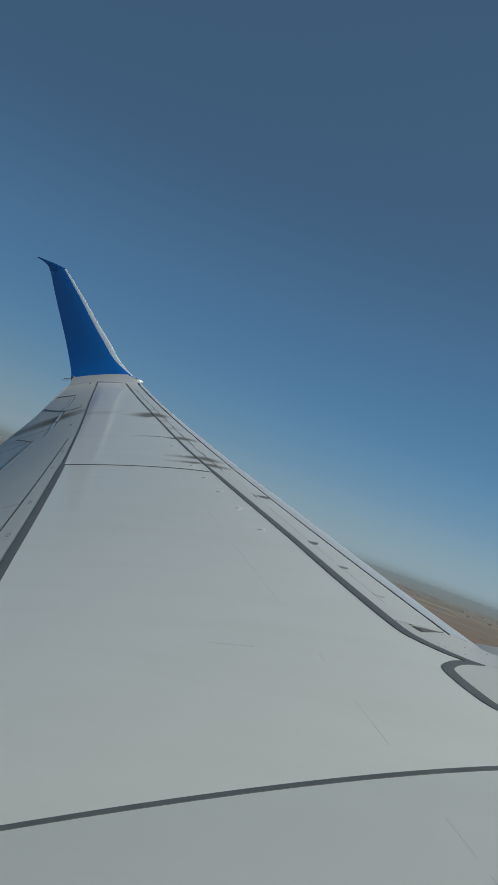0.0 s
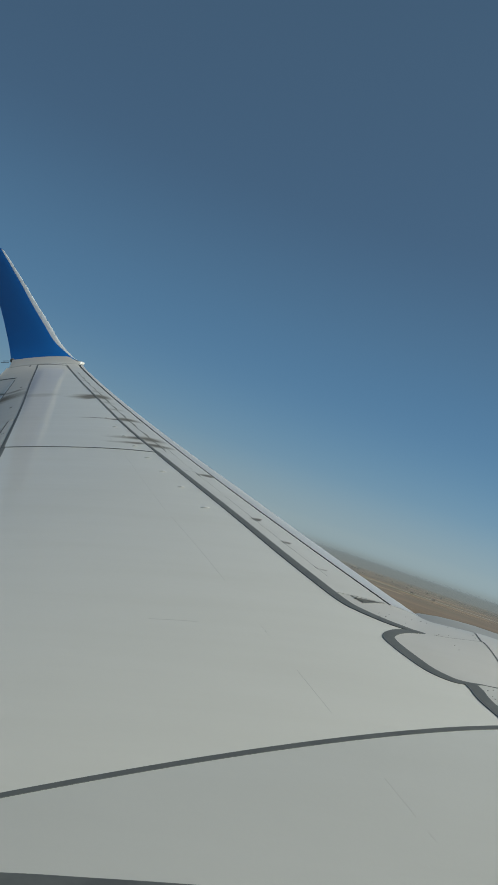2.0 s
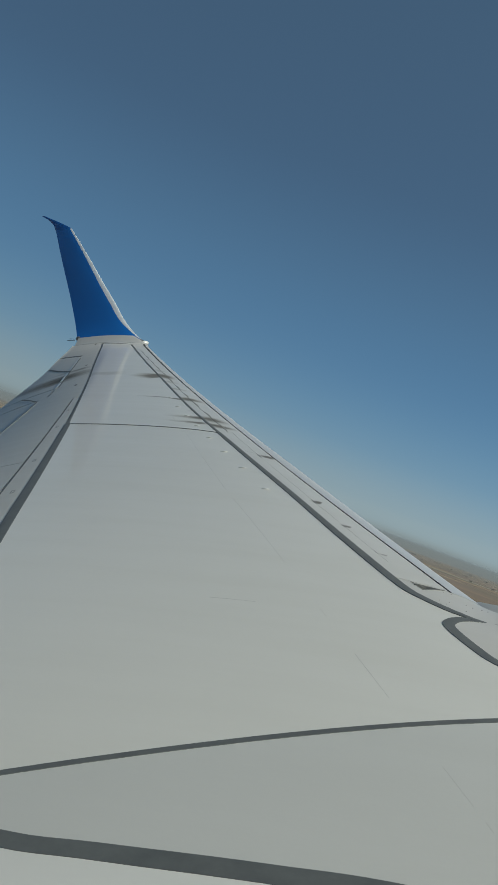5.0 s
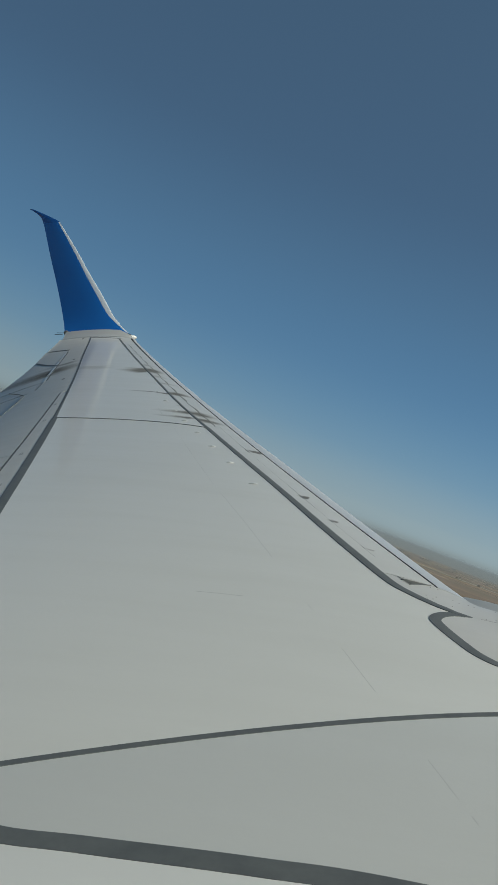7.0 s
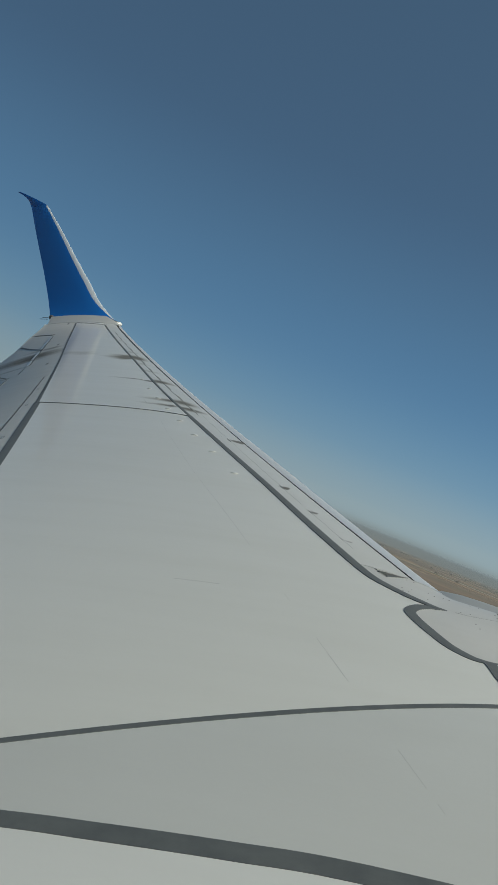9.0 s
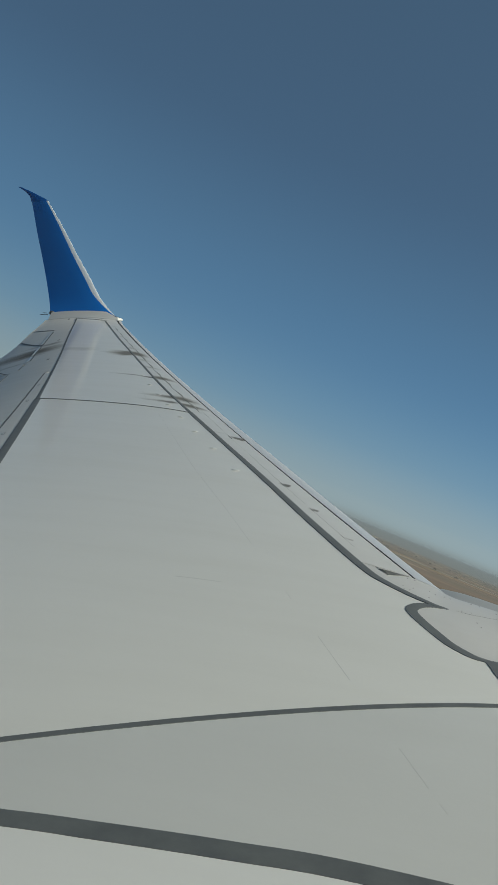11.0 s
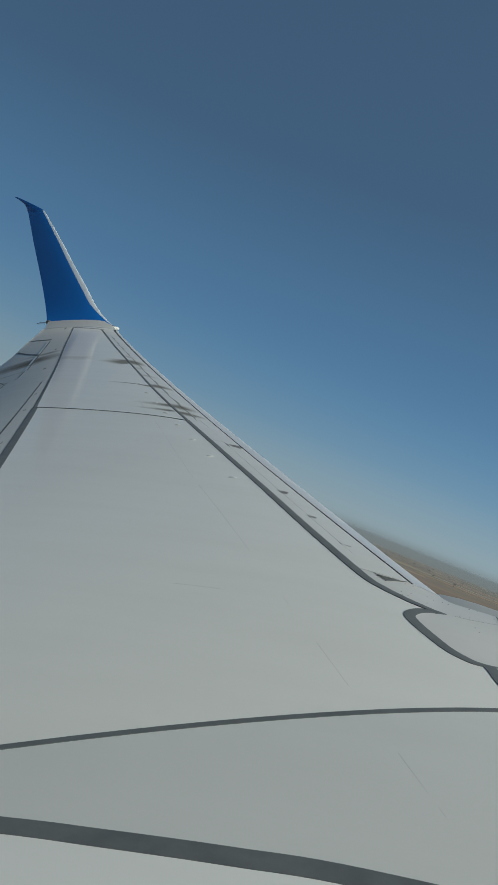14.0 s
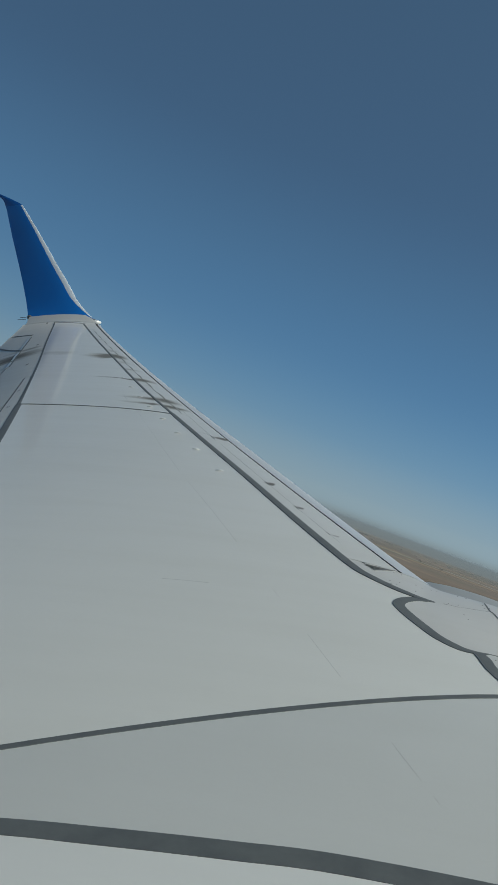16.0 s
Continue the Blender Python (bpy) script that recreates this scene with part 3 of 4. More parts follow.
ribbon("fairing_seam", [(-0.240, 4.988, 0.003), (-0.191, 4.997, 0.0025), (-0.138, 5.021, 0.0025), (-0.066, 5.061, 0.0025)], M_LINE, airliner, "faint seam across the fairing", lift=0.0003, skirt=0.0004, height=hump)
for x, y in ((-0.443, 5.116), (-0.437, 5.075), (-0.416, 5.084), (-0.406, 5.128), (-0.344, 5.174), (-0.320, 5.156), (-0.285, 5.170), (-0.263, 5.166), (-0.343, 5.063), (-0.221, 5.010), (-0.183, 5.185),
             (-0.185, 5.028), (-0.150, 5.19), (-0.090, 5.142), (-0.084, 5.099), (-0.066, 5.119), (-0.168, 4.903), (-0.155, 4.856), (-0.033, 4.605), (-0.470, 5.262), (-0.505, 5.25),
             (-0.434, 5.27), (-0.404, 5.275), (-0.088, 4.460), (-0.070, 4.483), (-0.054, 4.476), (-0.033, 4.487), (-0.078, 4.414), (-0.072, 4.393), (-0.064, 4.374), (-0.057, 4.349), (-0.048, 4.341), (-0.043, 4.318)):
    bm = bmesh.new()
    bmesh.ops.create_cone(bm, cap_ends=True, segments=8, radius1=0.0028, radius2=0.0024, depth=0.0012, matrix=Matrix.Translation((x, y, hump(x, y) + 0.0006)))
    part("fastener", bm, M_RIVET, airliner)


# engine cowl ahead of the wing
def cowl():
    """Engine nacelle: its rear blends up beside the wing, its intake lies ahead."""
    bm = bmesh.new()
    size = curve([(-1.6, 0.55), (-0.8, 0.85), (-0.35, 1.0), (-0.23, 0.985), (-0.07, 0.93), (0.2, 0.80), (0.8, 0.70)])
    ahead = [(0.8, -0.45, 0.85, 0.72, 0.85), (1.3, -0.66, 0.95, 0.90, 0.92), (1.8, -0.77, 1.02, 1.00, 0.95), (2.4, -0.80, 1.06, 1.05, 0.97), (3.0, -0.80, 1.06, 1.05, 0.97), (3.5, -0.80, 1.0, 1.0, 0.92),
             (3.72, -0.80, 0.93, 0.93, 0.86), (3.80, -0.80, 0.87, 0.87, 0.81), (3.74, -0.80, 0.81, 0.81, 0.75), (3.4, -0.80, 0.78, 0.78, 0.73), (2.8, -0.80, 0.77, 0.77, 0.72)]
    stations = []
    for i in range(23):
        x = -1.6 + 1.8 * i / 22
        k = size(x)
        stations.append((x, -0.210 - 0.25 * (x < -0.36) * min(1, (-0.36 - x) / 0.3), 0.9 * (0.6 * k + 0.4), 0.60 * k, 1.3 * k))
    rows = []
    for x, zc, ry, up, down in stations + ahead:
        rows.append([bm.verts.new((x, 5.45 + ry * math.sin(a), zc + (up if math.cos(a) > 0 else down) * math.cos(a))) for a in (2 * math.pi * k / 48 for k in range(48))])
    for a, b in zip(rows, rows[1:]):
        for k in range(48):
            bm.faces.new((a[k], a[(k + 1) % 48], b[(k + 1) % 48], b[k]))
    bm.faces.new(rows[0])
    bm.faces.new(rows[-1][::-1])
    return bm


part("engine_cowl", cowl(), M_COWL, airliner, "blue-grey engine cowl ahead of the wing")

# ---- winglet ------------------------------------------------------------
ROOT_Z = 2.215
edge_f = curve([(0.0, -6.20), (0.03, -6.31), (0.08, -6.42), (0.18, -6.56), (0.39, -6.79), (0.78, -7.085), (1.2, -7.405), (1.7, -7.76), (2.27, -8.185)])
edge_b = curve([(0.0, -7.62), (0.1, -7.71), (0.2, -7.757), (0.9, -8.037), (1.64, -8.322), (2.27, -8.535)])
strip = curve([(0.0, 0.012), (0.06, 0.035), (0.2, 0.060), (0.44, 0.102), (0.785, 0.112), (1.2, 0.094), (1.7, 0.070), (2.27, 0.036)])


def blade_y(h):
    return 16.8 + 0.9 * math.sqrt(max(h, 0) / 2.45)


def foot(c):
    """Height at which the blade leaves the wing tip."""
    return 0.004 + 0.062 * min(1.0, c / 0.5)


def blade(c_from, c_to, h0, h1, nh=40, nc=14):
    """The winglet between two fractions of its chord, both faces, closed."""
    bm = bmesh.new()
    rows = []
    for i in range(nh + 1):
        inner, outer = [], []
        for k in range(nc + 1):
            h = lerp(h0, h1, (i / nh) ** 1.5)
            c = lerp(c_from(h), c_to(h), (k / nc) ** 1.4)
            h = lerp(foot(c), h1, (i / nh) ** 1.5)
            c = lerp(c_from(h), c_to(h), (k / nc) ** 1.4)
            f, b, e = edge_f(h), edge_b(h), 0.02
            tang = Vector((0, blade_y(h + e) - blade_y(max(h - e, 0)), e + min(h, e))).normalized()
            nrm = Vector((0, -tang.z, tang.y))
            th = 0.085 * (f - b) * (1.48 * math.sqrt(max(c, 0)) - 0.63 * c - 1.76 * c * c + 1.42 * c**3 - 0.51 * c**4)
            mid = Vector((lerp(f, b, c), blade_y(h), ROOT_Z + h))
            inner.append(mid + nrm * th * 0.8)
            outer.append(mid - nrm * th * 1.2)
        rows.append([bm.verts.new(p) for p in inner + outer[::-1]])
    n = len(rows[0])
    for a, b in zip(rows, rows[1:]):
        for k in range(n):
            bm.faces.new((a[k], a[(k + 1) % n], b[(k + 1) % n], b[k]))
    bm.faces.new(rows[0])
    bm.faces.new(rows[-1][::-1])
    return bm


winglet = new("winglet")
winglet.parent = airliner
tagged(winglet, "tall blue blended winglet with a pale leading edge")
part("blade", blade(lambda h: strip(h) / (edge_f(h) - edge_b(h)), lambda h: 1.0, 0.085, 2.27), M_BLUE, winglet, "glossy blue winglet face")
part("leading_edge", blade(lambda h: 0.0, lambda h: strip(h) / (edge_f(h) - edge_b(h)) - 0.001, 0.05, 2.27), M_STRIP, winglet, "pale metal leading edge")


def spike():
    """The swept-back cap on the winglet."""
    bm = bmesh.new()
    rows = []
    lo = curve([(0, -8.535), (0.35, -8.60), (0.7, -8.72), (1, -8.86)])
    for i in range(15):
        s = i / 14
        h = 2.27 + 0.27 * s**0.8
        f = lerp(-8.185, -8.80, s**0.9)
        b = lo(s)
        y = blade_y(h)
        row = []
        for k in range(9):
            c = k / 8
            th = 0.07 * (f - b) * math.sin(math.pi * min(c, 0.999)) ** 0.7 * 0.5 + 0.002
            row.append((lerp(f, b, c), y - th, ROOT_Z + h - 0.10 * c * (1 - s) * 0.3))
        back = [(p[0], 2 * y - p[1], p[2]) for p in row[::-1]]
        rows.append([bm.verts.new(p) for p in row + back])
    n = len(rows[0])
    for a, b in zip(rows, rows[1:]):
        for k in range(n):
            bm.faces.new((a[k], a[(k + 1) % n], b[(k + 1) % n], b[k]))
    bm.faces.new(rows[0])
    bm.faces.new(rows[-1][::-1])
    return bm


part("tip_cap", spike(), M_DARKBLUE, winglet, "dark blue swept tip cap")


# transition from the wing tip to the winglet
def tip_blend():
    bm = bmesh.new()
    rows = []
    for i in range(17):
        s = i / 16
        row = []
        for k in range(31):
            c = (k / 30) ** 1.3
            y0 = 16.74
            h = foot(c)
            y1 = blade_y(h)
            xa = lerp(xat(y0, 0.0) - tip_round(y0), xat(y0, 0.995), c)
            za = skin(xa, y0)
            xb = lerp(edge_f(h), edge_b(h), c)
            th = 0.07 * math.sin(math.pi * min(c, 0.999) ** 0.6) * 0.8
            pa, pb = Vector((xa, y0, za)), Vector((xb, y1 - th * min(1, c * 6), ROOT_Z + h + 0.004))
            q = pa.lerp(pb, s)
            q.z -= 0.02 * math.sin(math.pi * s) * min(1, c * 5)
            row.append(q)
        rows.append([bm.verts.new(p) for p in row] + [bm.verts.new(p - Vector((0, -0.01, 0.012 + 0.038 * min(1, i / 26)))) for i, p in reversed(list(enumerate(row)))])
    n = len(rows[0])
    for a, b in zip(rows, rows[1:]):
        for k in range(n):
            bm.faces.new((a[k], a[(k + 1) % n], b[(k + 1) % n], b[k]))
    bm.faces.new(rows[0])
    bm.faces.new(rows[-1][::-1])
    return bm


bm = bmesh.new()
for dx, dz, ln in ((0.0, 0.0, 0.16), (0.01, 0.03, 0.12)):
    bmesh.ops.create_cone(bm, cap_ends=True, segments=6, radius1=0.006, radius2=0.004, depth=ln, matrix=Matrix.Translation((-7.66 - ln / 2 + dx, 16.80, 2.24 + dz)) @ Euler((0, math.pi / 2, 0)).to_matrix().to_4x4())
part("static_discharger", bm, M_INNER, airliner, "thin black static discharger rods")
bm = bmesh.new()
bmesh.ops.create_uvsphere(bm, u_segments=16, v_segments=10, radius=1.0, matrix=Matrix.Translation((-7.60, 16.82, 2.275)) @ Matrix.Diagonal((0.05, 0.03, 0.045, 1)))
part("tail_light", bm, M_SEAL, airliner, "small dark light housing at the wing tip")
bm = bmesh.new()
bmesh.ops.create_uvsphere(bm, u_segments=20, v_segments=12, radius=1.0, matrix=Matrix.Translation((-6.265, 16.74, 2.205)) @ Matrix.Rotation(-0.6, 4, "Z") @ Matrix.Diagonal((0.055, 0.10, 0.040, 1)))
part("navigation_light", bm, M_WHITE, airliner, "small white light fitting on the wing tip")
# Darkened grey keeps the sunlit upturn from rendering as a bright band.
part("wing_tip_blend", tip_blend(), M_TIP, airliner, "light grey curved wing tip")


# ---- fuselage side with its window --------------------------------------
def fuselage():
    """A thick tube round the cabin, with an opening where the camera looks out."""
    bm = bmesh.new()
    zc, r, wall = 0.75, 1.90, 0.06
    xs = sorted(set([-11.2, -11, -10.4, -9.4, -8, -6, -4, -2.5, -1.5, -0.9, -0.52, -0.12, 0.3, 0.9, 1.5, 2.5, 4, 6, 8, 9.4, 10.4, 11, 11.2]))
    taper = curve([(0, 1), (6, 1), (8, 0.94), (9.4, 0.80), (10.4, 0.56), (11, 0.30), (11.2, 0.10)])
    angs = [math.asin((z - zc) / r) for z in (-0.6, -0.2, 0.2, 0.6, 0.98, 1.50, 1.9, 2.3)]
    ring = angs + [angs[-1] + (2 * math.pi - (angs[-1] - angs[0])) * k / 40 for k in range(1, 40)]
    rows = {}
    for side, rad in ((0, r), (1, r - wall)):
        for i, x in enumerate(xs):
            for k, a in enumerate(ring):
                rows[side, i, k] = bm.verts.new((x, rad * taper(abs(x)) * math.cos(a), zc + rad * taper(abs(x)) * math.sin(a)))
    n = len(ring)
    hole = (xs.index(-0.52), 4)
    for i in range(len(xs) - 1):
        for k in range(n):
            k2 = (k + 1) % n
            if (i, k) == hole:
                q = [(i, k), (i + 1, k), (i + 1, k2), (i, k2)]
                for a, b in zip(q, q[1:] + q[:1]):
                    bm.faces.new((rows[(0, *a)], rows[(0, *b)], rows[(1, *b)], rows[(1, *a)]))
                continue
            for side in (0, 1):
                bm.faces.new((rows[side, i, k], rows[side, i + 1, k], rows[side, i + 1, k2], rows[side, i, k2]))
    for i in (0, len(xs) - 1):
        for k in range(n):
            k2 = (k + 1) % n
            bm.faces.new((rows[0, i, k], rows[0, i, k2], rows[1, i, k2], rows[1, i, k]))
        bm.faces.new([rows[1, i, k] for k in range(n)])
    return bm


part("fuselage", fuselage(), M_WHITE, airliner, "white fuselage side with a window opening")


# ---- the plain below ----------------------------------------------------
def ground_material():
    m = Nodes("dry plain")
    big = m.noise(0.0016, 5, 0.55, (0.7, 1.2, 1))
    bands = m.noise(0.005, 6, 0.62, (0.25, 1, 1))
    mid = m.noise(0.012, 7, 0.72, (0.5, 1, 1))
    fine = m.noise(0.05, 6, 0.75)
    col = m.ramp(big, [(0.34, (0.195, 0.138, 0.085)), (0.46, (0.138, 0.103, 0.074)), (0.54, (0.178, 0.126, 0.080)), (0.66, (0.108, 0.095, 0.064))])
    col = m.mix(m.ramp(bands, [(0.42, (0, 0, 0)), (0.58, (0.75, 0.75, 0.75))]), col, (0.118, 0.088, 0.066))
    col = m.mix(m.ramp(mid, [(0.50, (0, 0, 0)), (0.66, (0.65, 0.65, 0.65))]), col, (0.098, 0.086, 0.054))
    col = m.mix(m.ramp(fine, [(0.5, (0, 0, 0)), (0.75, (0.5, 0.5, 0.5))]), col, (0.10, 0.082, 0.050))
    green = m.noise(0.003, 4, 0.6, (1, 0.5, 1))
    col = m.mix(m.ramp(green, [(0.56, (0, 0, 0)), (0.66, (0.6, 0.6, 0.6))]), col, (0.098, 0.108, 0.050))
    m.bump(fine, 0.4, 1.0)
    return m.out(Base_Color=col, Roughness=0.95)


bm = bmesh.new()
bmesh.ops.create_grid(bm, x_segments=60, y_segments=60, size=9000)
ground = part("ground", bm, ground_material(), None)
tagged(ground, "dry brown farmland plain seen from the air", "ground", kind="structure")


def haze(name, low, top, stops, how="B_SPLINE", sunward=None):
    """Glowing painted haze: stops of (height, colour, cover); brighter towards the sun where given."""
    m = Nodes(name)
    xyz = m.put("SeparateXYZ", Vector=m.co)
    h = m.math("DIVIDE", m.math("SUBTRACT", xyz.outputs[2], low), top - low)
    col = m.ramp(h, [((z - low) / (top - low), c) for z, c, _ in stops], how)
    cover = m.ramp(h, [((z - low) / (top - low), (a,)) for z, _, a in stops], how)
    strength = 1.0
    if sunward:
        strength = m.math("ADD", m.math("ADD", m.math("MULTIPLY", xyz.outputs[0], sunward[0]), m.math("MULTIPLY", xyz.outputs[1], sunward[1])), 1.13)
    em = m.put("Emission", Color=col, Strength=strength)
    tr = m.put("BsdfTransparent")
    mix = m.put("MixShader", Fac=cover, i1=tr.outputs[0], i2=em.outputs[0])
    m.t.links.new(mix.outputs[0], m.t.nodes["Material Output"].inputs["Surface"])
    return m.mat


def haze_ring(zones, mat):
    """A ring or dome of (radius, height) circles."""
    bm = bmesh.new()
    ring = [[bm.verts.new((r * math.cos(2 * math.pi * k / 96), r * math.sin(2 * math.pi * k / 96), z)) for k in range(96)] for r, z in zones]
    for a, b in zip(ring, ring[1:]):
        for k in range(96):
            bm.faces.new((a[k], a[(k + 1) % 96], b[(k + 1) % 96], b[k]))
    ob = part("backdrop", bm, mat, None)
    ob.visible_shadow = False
    tagged(ob, "glowing painted haze and sky round the far horizon", "haze", kind="structure")


HAZE_GREY, PALE, SOFT, AIRY, HIGH = (0.180, 0.214, 0.238), (0.254, 0.330, 0.390), (0.144, 0.264, 0.402), (0.075, 0.179, 0.342), (0.054, 0.104, 0.194)
# Glowing see-through rings paint distance haze over the far ground.
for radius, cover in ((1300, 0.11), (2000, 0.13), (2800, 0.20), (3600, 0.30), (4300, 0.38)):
    haze_ring([(radius, 0.5), (radius, 2 * ALT)], haze("glowing haze paint", 0.5, 2 * ALT, [(0.5, HAZE_GREY, 0.0), (0.32 * ALT, HAZE_GREY, cover), (0.97 * ALT, HAZE_GREY, cover * 0.9), (1.12 * ALT, PALE, 0.0)], "LINEAR"))
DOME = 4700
# Glowing dome: far land, haze and sky gradient are painted by height.
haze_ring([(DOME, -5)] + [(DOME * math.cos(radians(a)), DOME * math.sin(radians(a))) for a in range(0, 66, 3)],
          haze("glowing haze paint", -5, 3900, [(-5, (0.182, 0.166, 0.146), 1.0), (6, (0.178, 0.164, 0.146), 1.0), (ALT - 16, (0.168, 0.176, 0.175), 1.0), (ALT, HAZE_GREY, 1.0), (ALT + 14, (0.228, 0.276, 0.306), 1.0), (ALT + 46, PALE, 1.0), (ALT + 125, PALE, 1.0), (ALT + 375, SOFT, 0.95),
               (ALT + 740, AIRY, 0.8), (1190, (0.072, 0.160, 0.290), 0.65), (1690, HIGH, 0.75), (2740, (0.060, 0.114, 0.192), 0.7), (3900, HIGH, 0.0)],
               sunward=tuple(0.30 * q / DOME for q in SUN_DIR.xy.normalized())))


# ploughed and fallow fields: thin raised beds of soil and stubble, laid out along one valley line
def field_material():
    m = Nodes("field soil and stubble")
    pick = m.put("ObjectInfo").outputs["Random"]
    base = m.ramp(pick, [(0.0, (0.120, 0.096, 0.066)), (0.18, (0.245, 0.165, 0.085)), (0.36, (0.085, 0.092, 0.046)), (0.50, (0.150, 0.108, 0.080)), (0.64, (0.275, 0.205, 0.125)),
                         (0.76, (0.100, 0.078, 0.060)), (0.88, (0.175, 0.140, 0.078)), (0.95, (0.300, 0.270, 0.220))], "CONSTANT")
    rows = m.noise(2.0, 5, 0.6, (0.6, 14, 1))
    spots = m.noise(5.0, 6, 0.7)
    col = m.mix(m.ramp(rows, [(0.40, (0, 0, 0)), (0.65, (0.45, 0.45, 0.45))]), base, (0.090, 0.076, 0.050))
    col = m.mix(m.ramp(spots, [(0.50, (0, 0, 0)), (0.72, (0.5, 0.5, 0.5))]), col, (0.150, 0.125, 0.085))
    return m.out(Base_Color=col, Roughness=0.95)


def field_bed():
    """A unit bed with sloping margins."""
    bm = bmesh.new()
    low = [bm.verts.new((x, y, 0.0)) for x, y in ((-0.5, -0.5), (0.5, -0.5), (0.5, 0.5), (-0.5, 0.5))]
    top = [bm.verts.new((v.co.x * 0.985, v.co.y * 0.97, 1.0)) for v in low]
    for k in range(4):
        bm.faces.new((low[k], low[(k + 1) % 4], top[(k + 1) % 4], top[k]))
    bm.faces.new(top)
    bm.faces.new(low[::-1])
    return bm


def fields():
    rnd = random.Random(21)
    first = part("field", field_bed(), field_material(), ground)
    used = False
    for strip in range(26):
        across = 1700 + strip * 110 + rnd.uniform(-12, 12)
        u = -2600 + rnd.uniform(0, 200)
        while u < 1300:
            ln = rnd.choice((150, 220, 300, 420)) * rnd.uniform(0.8, 1.2)
            deep = 98 * rnd.uniform(0.55, 1.0)
            a = 0.16 + 0.05 * math.sin(u / 700)
            x, y = (u + ln / 2) * math.cos(a) - (across - 2800) * math.sin(a), across + (u + ln / 2) * math.sin(a)
            u += ln + rnd.uniform(6, 40)
            r, az = math.hypot(x, y), math.degrees(math.atan2(y, x))
            if rnd.random() < 0.30 or not (1750 < r < 4500 and 74 < az < 126):
                continue
            ob = first if not used else new("field", first.data)
            used = True
            ob.parent = ground
            ob.location, ob.rotation_euler, ob.scale = (x, y, 0.05), (0, 0, a + rnd.uniform(-0.03, 0.03)), (ln, deep, 0.22)


fields()


# low scrub on the plain, too much to count
def scrub():
    rnd = random.Random(11)
    verts, faces, n = [], [], 6
    for k0 in range(420):
        r = 2000 + 2500 * rnd.random()
        a = rnd.uniform(math.radians(72), math.radians(126))
        x, y = r * math.cos(a) + rnd.gauss(0, 20), r * math.sin(a)
        if k0 % 2:                                  # hedge lines between the strips
            y = 1700 + 110 * round((y - 1700 - 0.16 * x) / 110) - 52 + 0.16 * x + rnd.gauss(0, 3)
        if noise.noise((x / 260, y / 260, 3)) < 0.05:
            continue
        size = rnd.uniform(0.6, 1.7)
        h, k = rnd.uniform(0.5, 1.4), len(verts)
        for rr, z in ((0.7, 0.0), (1.1, 0.35), (0.8, 0.75)):
            for i in range(n):
                q = rr * size * rnd.uniform(0.6, 1.25)
                verts.append((x + 1.6 * q * math.cos(6.283 * i / n), y + q * math.sin(6.283 * i / n), z * h))
        verts.append((x, y, h))
        for lv in range(2):
            for i in range(n):
                j = (i + 1) % n
                faces.append([k + lv * n + i, k + lv * n + j, k + lv * n + n + j, k + lv * n + n + i])
        faces += [[k + 2 * n + i, k + 2 * n + (i + 1) % n, k + 3 * n] for i in range(n)]
    me = bpy.data.meshes.new("scrub")
    me.from_pydata(verts, [], faces)
    m = Nodes("dry scrub leaves")
    me.materials.append(m.out(Base_Color=m.ramp(m.noise(0.05, 4), [(0.35, (0.085, 0.076, 0.044)), (0.7, (0.13, 0.108, 0.066))]), Roughness=0.95))
    tagged(new("scrub", me), "dark low scrub and hedges scattered on the dry plain", "scrub", kind="stuff")


scrub()


# farm tracks
def track(pts, width, label, colour):
    bm = bmesh.new()
    fx = curve([(i, q[0]) for i, q in enumerate(pts)])
    fy = curve([(i, q[1]) for i, q in enumerate(pts)])
    rows = []
    for i in range(20 * (len(pts) - 1) + 1):
        t = i / 20
        d = Vector((fx(t + 0.05) - fx(t - 0.05), fy(t + 0.05) - fy(t - 0.05), 0)).normalized()
        side = Vector((-d.y, d.x, 0)) * width / 2
        c = Vector((fx(t), fy(t), 0.4))
        rows.append([bm.verts.new(c + side + Vector((0, 0, -0.38))), bm.verts.new(c + side * 0.8), bm.verts.new(c - side * 0.8), bm.verts.new(c - side + Vector((0, 0, -0.38)))])
    for a, b in zip(rows, rows[1:]):
        for k in range(3):
            bm.faces.new((a[k], a[k + 1], b[k + 1], b[k]))
    m = Nodes("farm track")
    ob = part("road", bm, m.out(Base_Color=m.ramp(m.noise(0.08, 5), [(0.3, colour), (0.7, tuple(c * 1.4 for c in colour))]), Roughness=0.95), None)
    tagged(ob, label, "road", kind="structure")


track([(-360, 2083), (-224, 1593), (-60, 856), (4, 476), (23, 315)], 4.5, "straight dark dirt road across the plain", (0.062, 0.052, 0.040))
track([(-1300, 3250), (-500, 3330), (0, 3380), (500, 3480), (1100, 3560)], 9.0, "pale gravel road across the far plain", (0.27, 0.23, 0.18))
track([(-1500, 1330), (-700, 1290), (-100, 1360), (500, 1320)], 4.0, "pale farm track between dry fields", (0.17, 0.135, 0.092))


# villages: small gabled houses and a few long sheds
def house_paint(name, stops):
    m = Nodes(name)
    col = m.ramp(m.put("ObjectInfo").outputs["Random"], stops)
    return m.out(Base_Color=m.mix(m.math("MULTIPLY", m.noise(0.9, 5, 0.7), 0.5), col, (0.20, 0.175, 0.145)), Roughness=0.9)


M_PLASTER = house_paint("pale plaster", [(0.0, (0.20, 0.175, 0.145)), (0.6, (0.26, 0.235, 0.20)), (1.0, (0.38, 0.36, 0.33))])
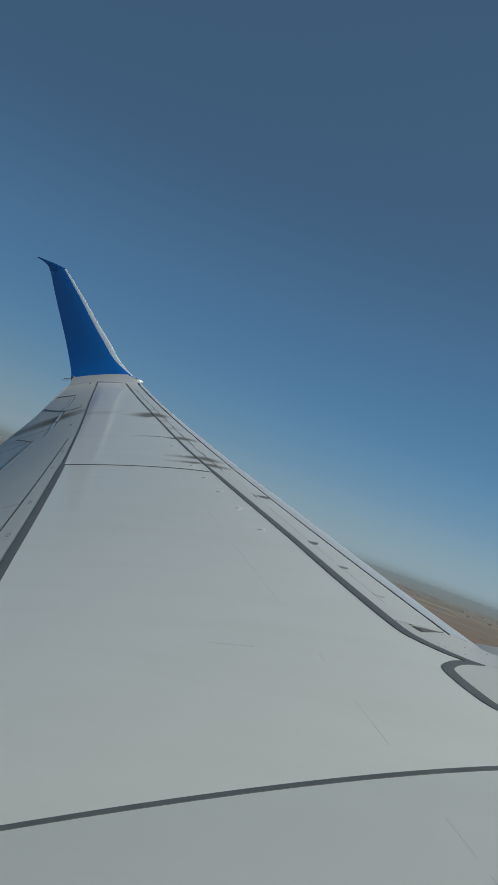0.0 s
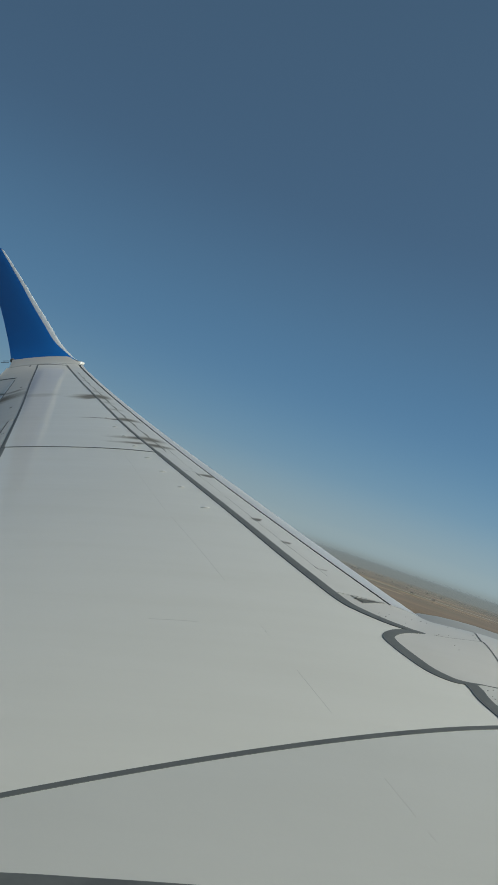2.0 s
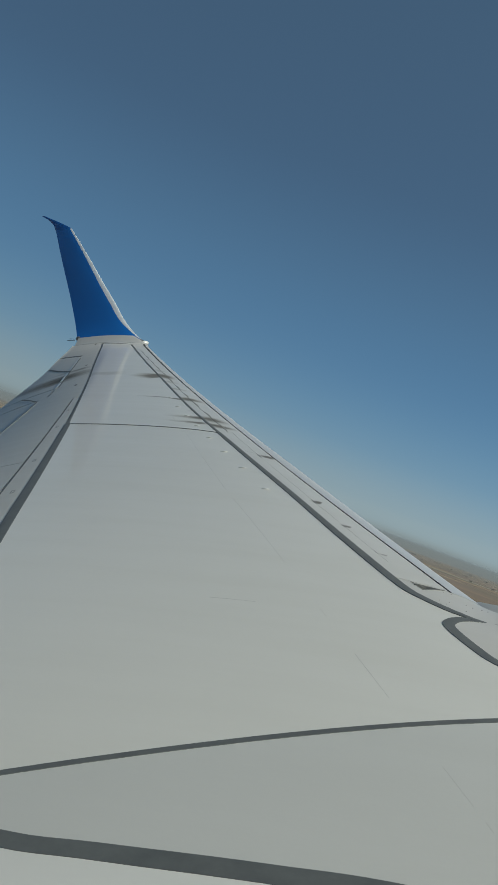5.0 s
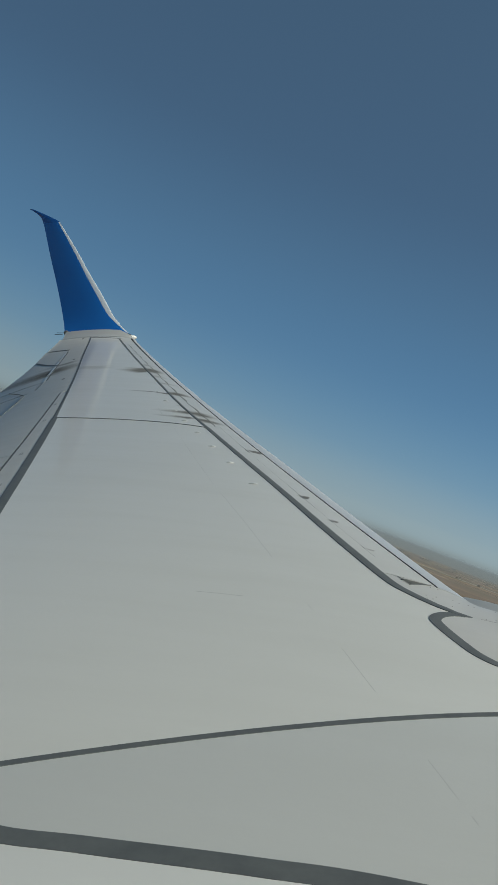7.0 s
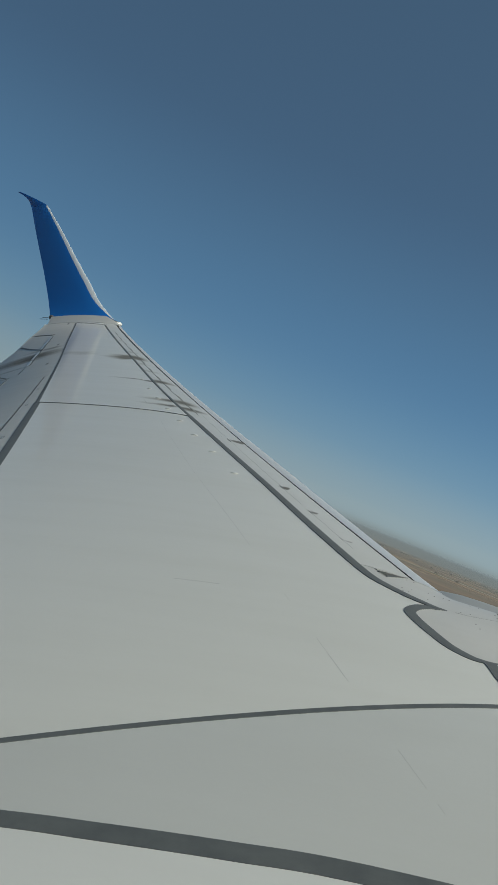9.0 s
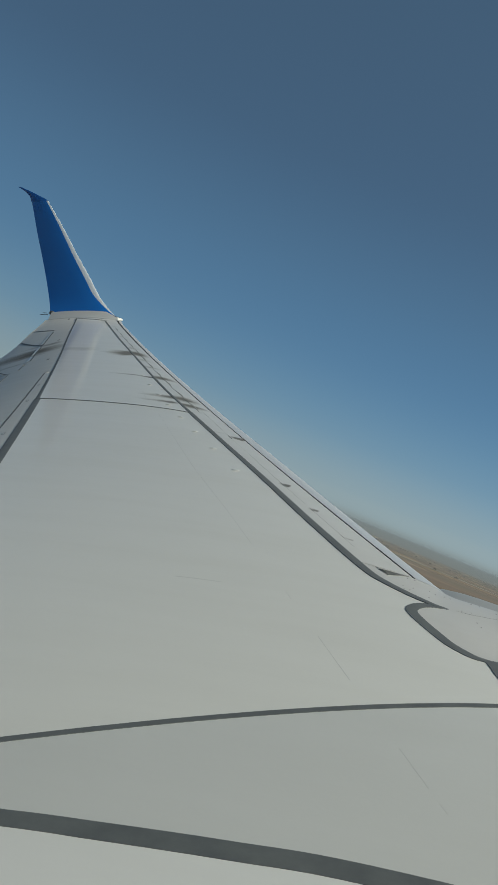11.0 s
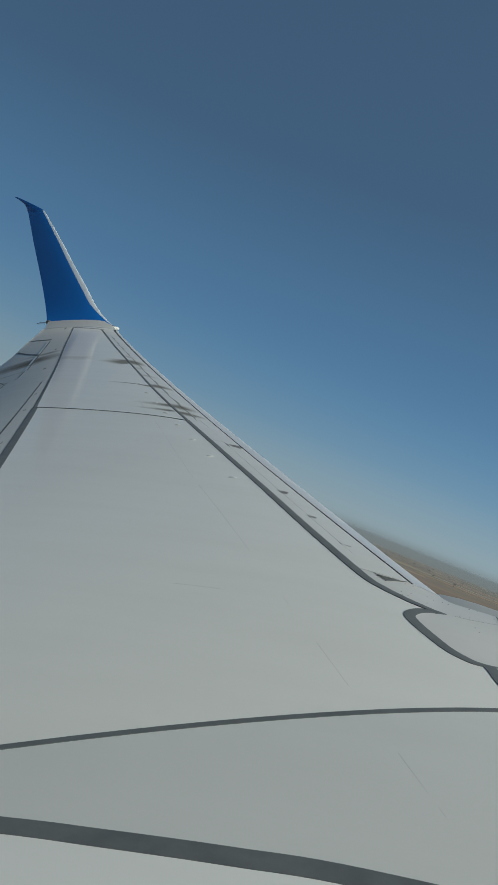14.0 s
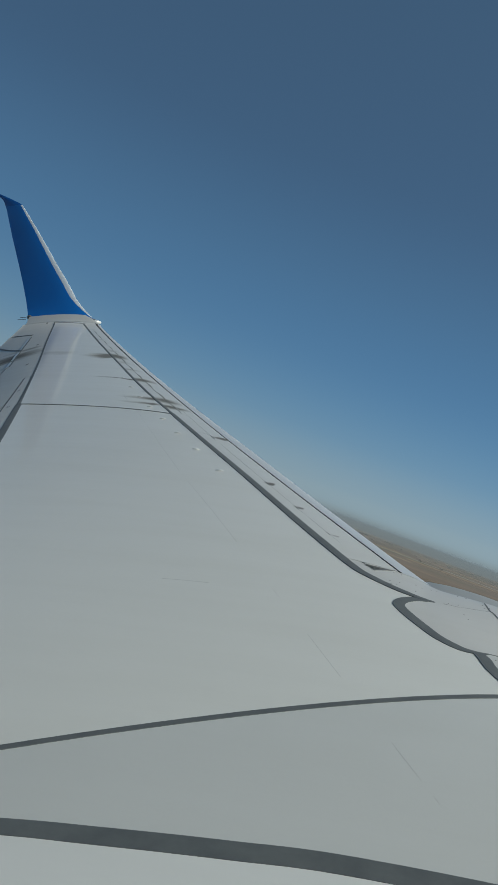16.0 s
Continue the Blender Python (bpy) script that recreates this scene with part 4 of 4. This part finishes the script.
M_TILE = house_paint("sheet and tile roof", [(0.0, (0.13, 0.085, 0.065)), (0.6, (0.20, 0.165, 0.135)), (1.0, (0.34, 0.32, 0.29))])


def gabled(w, d, h, rise, name, label, category, group):
    """Walls with two gables under an overhanging roof of two thick slopes."""
    ob = tagged(new(name), label, category, group)
    bm = bmesh.new()
    ends = [[bm.verts.new((x, y, z)) for y, z in ((-d, 0), (d, 0), (d, h), (0, h + rise), (-d, h))] for x in (-w, w)]
    for k in range(5):
        bm.faces.new((ends[0][k], ends[0][(k + 1) % 5], ends[1][(k + 1) % 5], ends[1][k]))
    bm.faces.new(ends[0][::-1])
    bm.faces.new(ends[1])
    part("wall", bm, M_PLASTER, ob)
    bm = bmesh.new()
    over, drop = 1.08, 0.08 * rise
    ends = [[bm.verts.new((x * over, y, z)) for y, z in ((-d * over, h - drop), (0, h + rise + 0.05), (d * over, h - drop), (d * over, h - drop + 0.18), (0, h + rise + 0.28), (-d * over, h - drop + 0.18))] for x in (-w, w)]
    for k in range(6):
        bm.faces.new((ends[0][k], ends[0][(k + 1) % 6], ends[1][(k + 1) % 6], ends[1][k]))
    bm.faces.new(ends[0][::-1])
    bm.faces.new(ends[1])
    part("roof", bm, M_TILE, ob)
    return ob


def village():
    rnd = random.Random(5)
    house = gabled(4.6, 3.6, 2.8, 1.5, "farm_house", "small pale plastered house on the dry plain", "house", "village houses")
    shed = gabled(20.0, 6.0, 3.6, 1.6, "farm_shed", "long white sheet-roofed farm shed beside fields", "shed", "farm sheds")
    spots = []
    for cx, cy, sx, sy, count in ((-60, 3350, 190, 120, 8), (300, 3650, 190, 140, 6), (-1700, 2950, 260, 210, 24), (-560, 3700, 280, 140, 8), (90, 2450, 80, 40, 2)):
        while count:
            x, y = cx + rnd.gauss(0, sx), cy + rnd.gauss(0, sy)
            if all(math.hypot(x - a, y - b) > 20 for a, b in spots):
                spots.append((x, y))
                count -= 1
    for k, (x, y) in enumerate(spots):
        m = pose(x, y, 0.02, 0, 0, rnd.choice((12, 102)) + rnd.uniform(-6, 6))
        if k == 0:
            house.matrix_world = m
        else:
            copy_thing(house, m)
    for k, (x, y) in enumerate(((-150, 3760), (-40, 3840), (330, 3900), (-1350, 3100), (-1520, 3300), (420, 3550))):
        m = pose(x, y, 0.02, 0, 0, 10 + rnd.uniform(-5, 5))
        if k == 0:
            shed.matrix_world = m
        else:
            copy_thing(shed, m)


village()
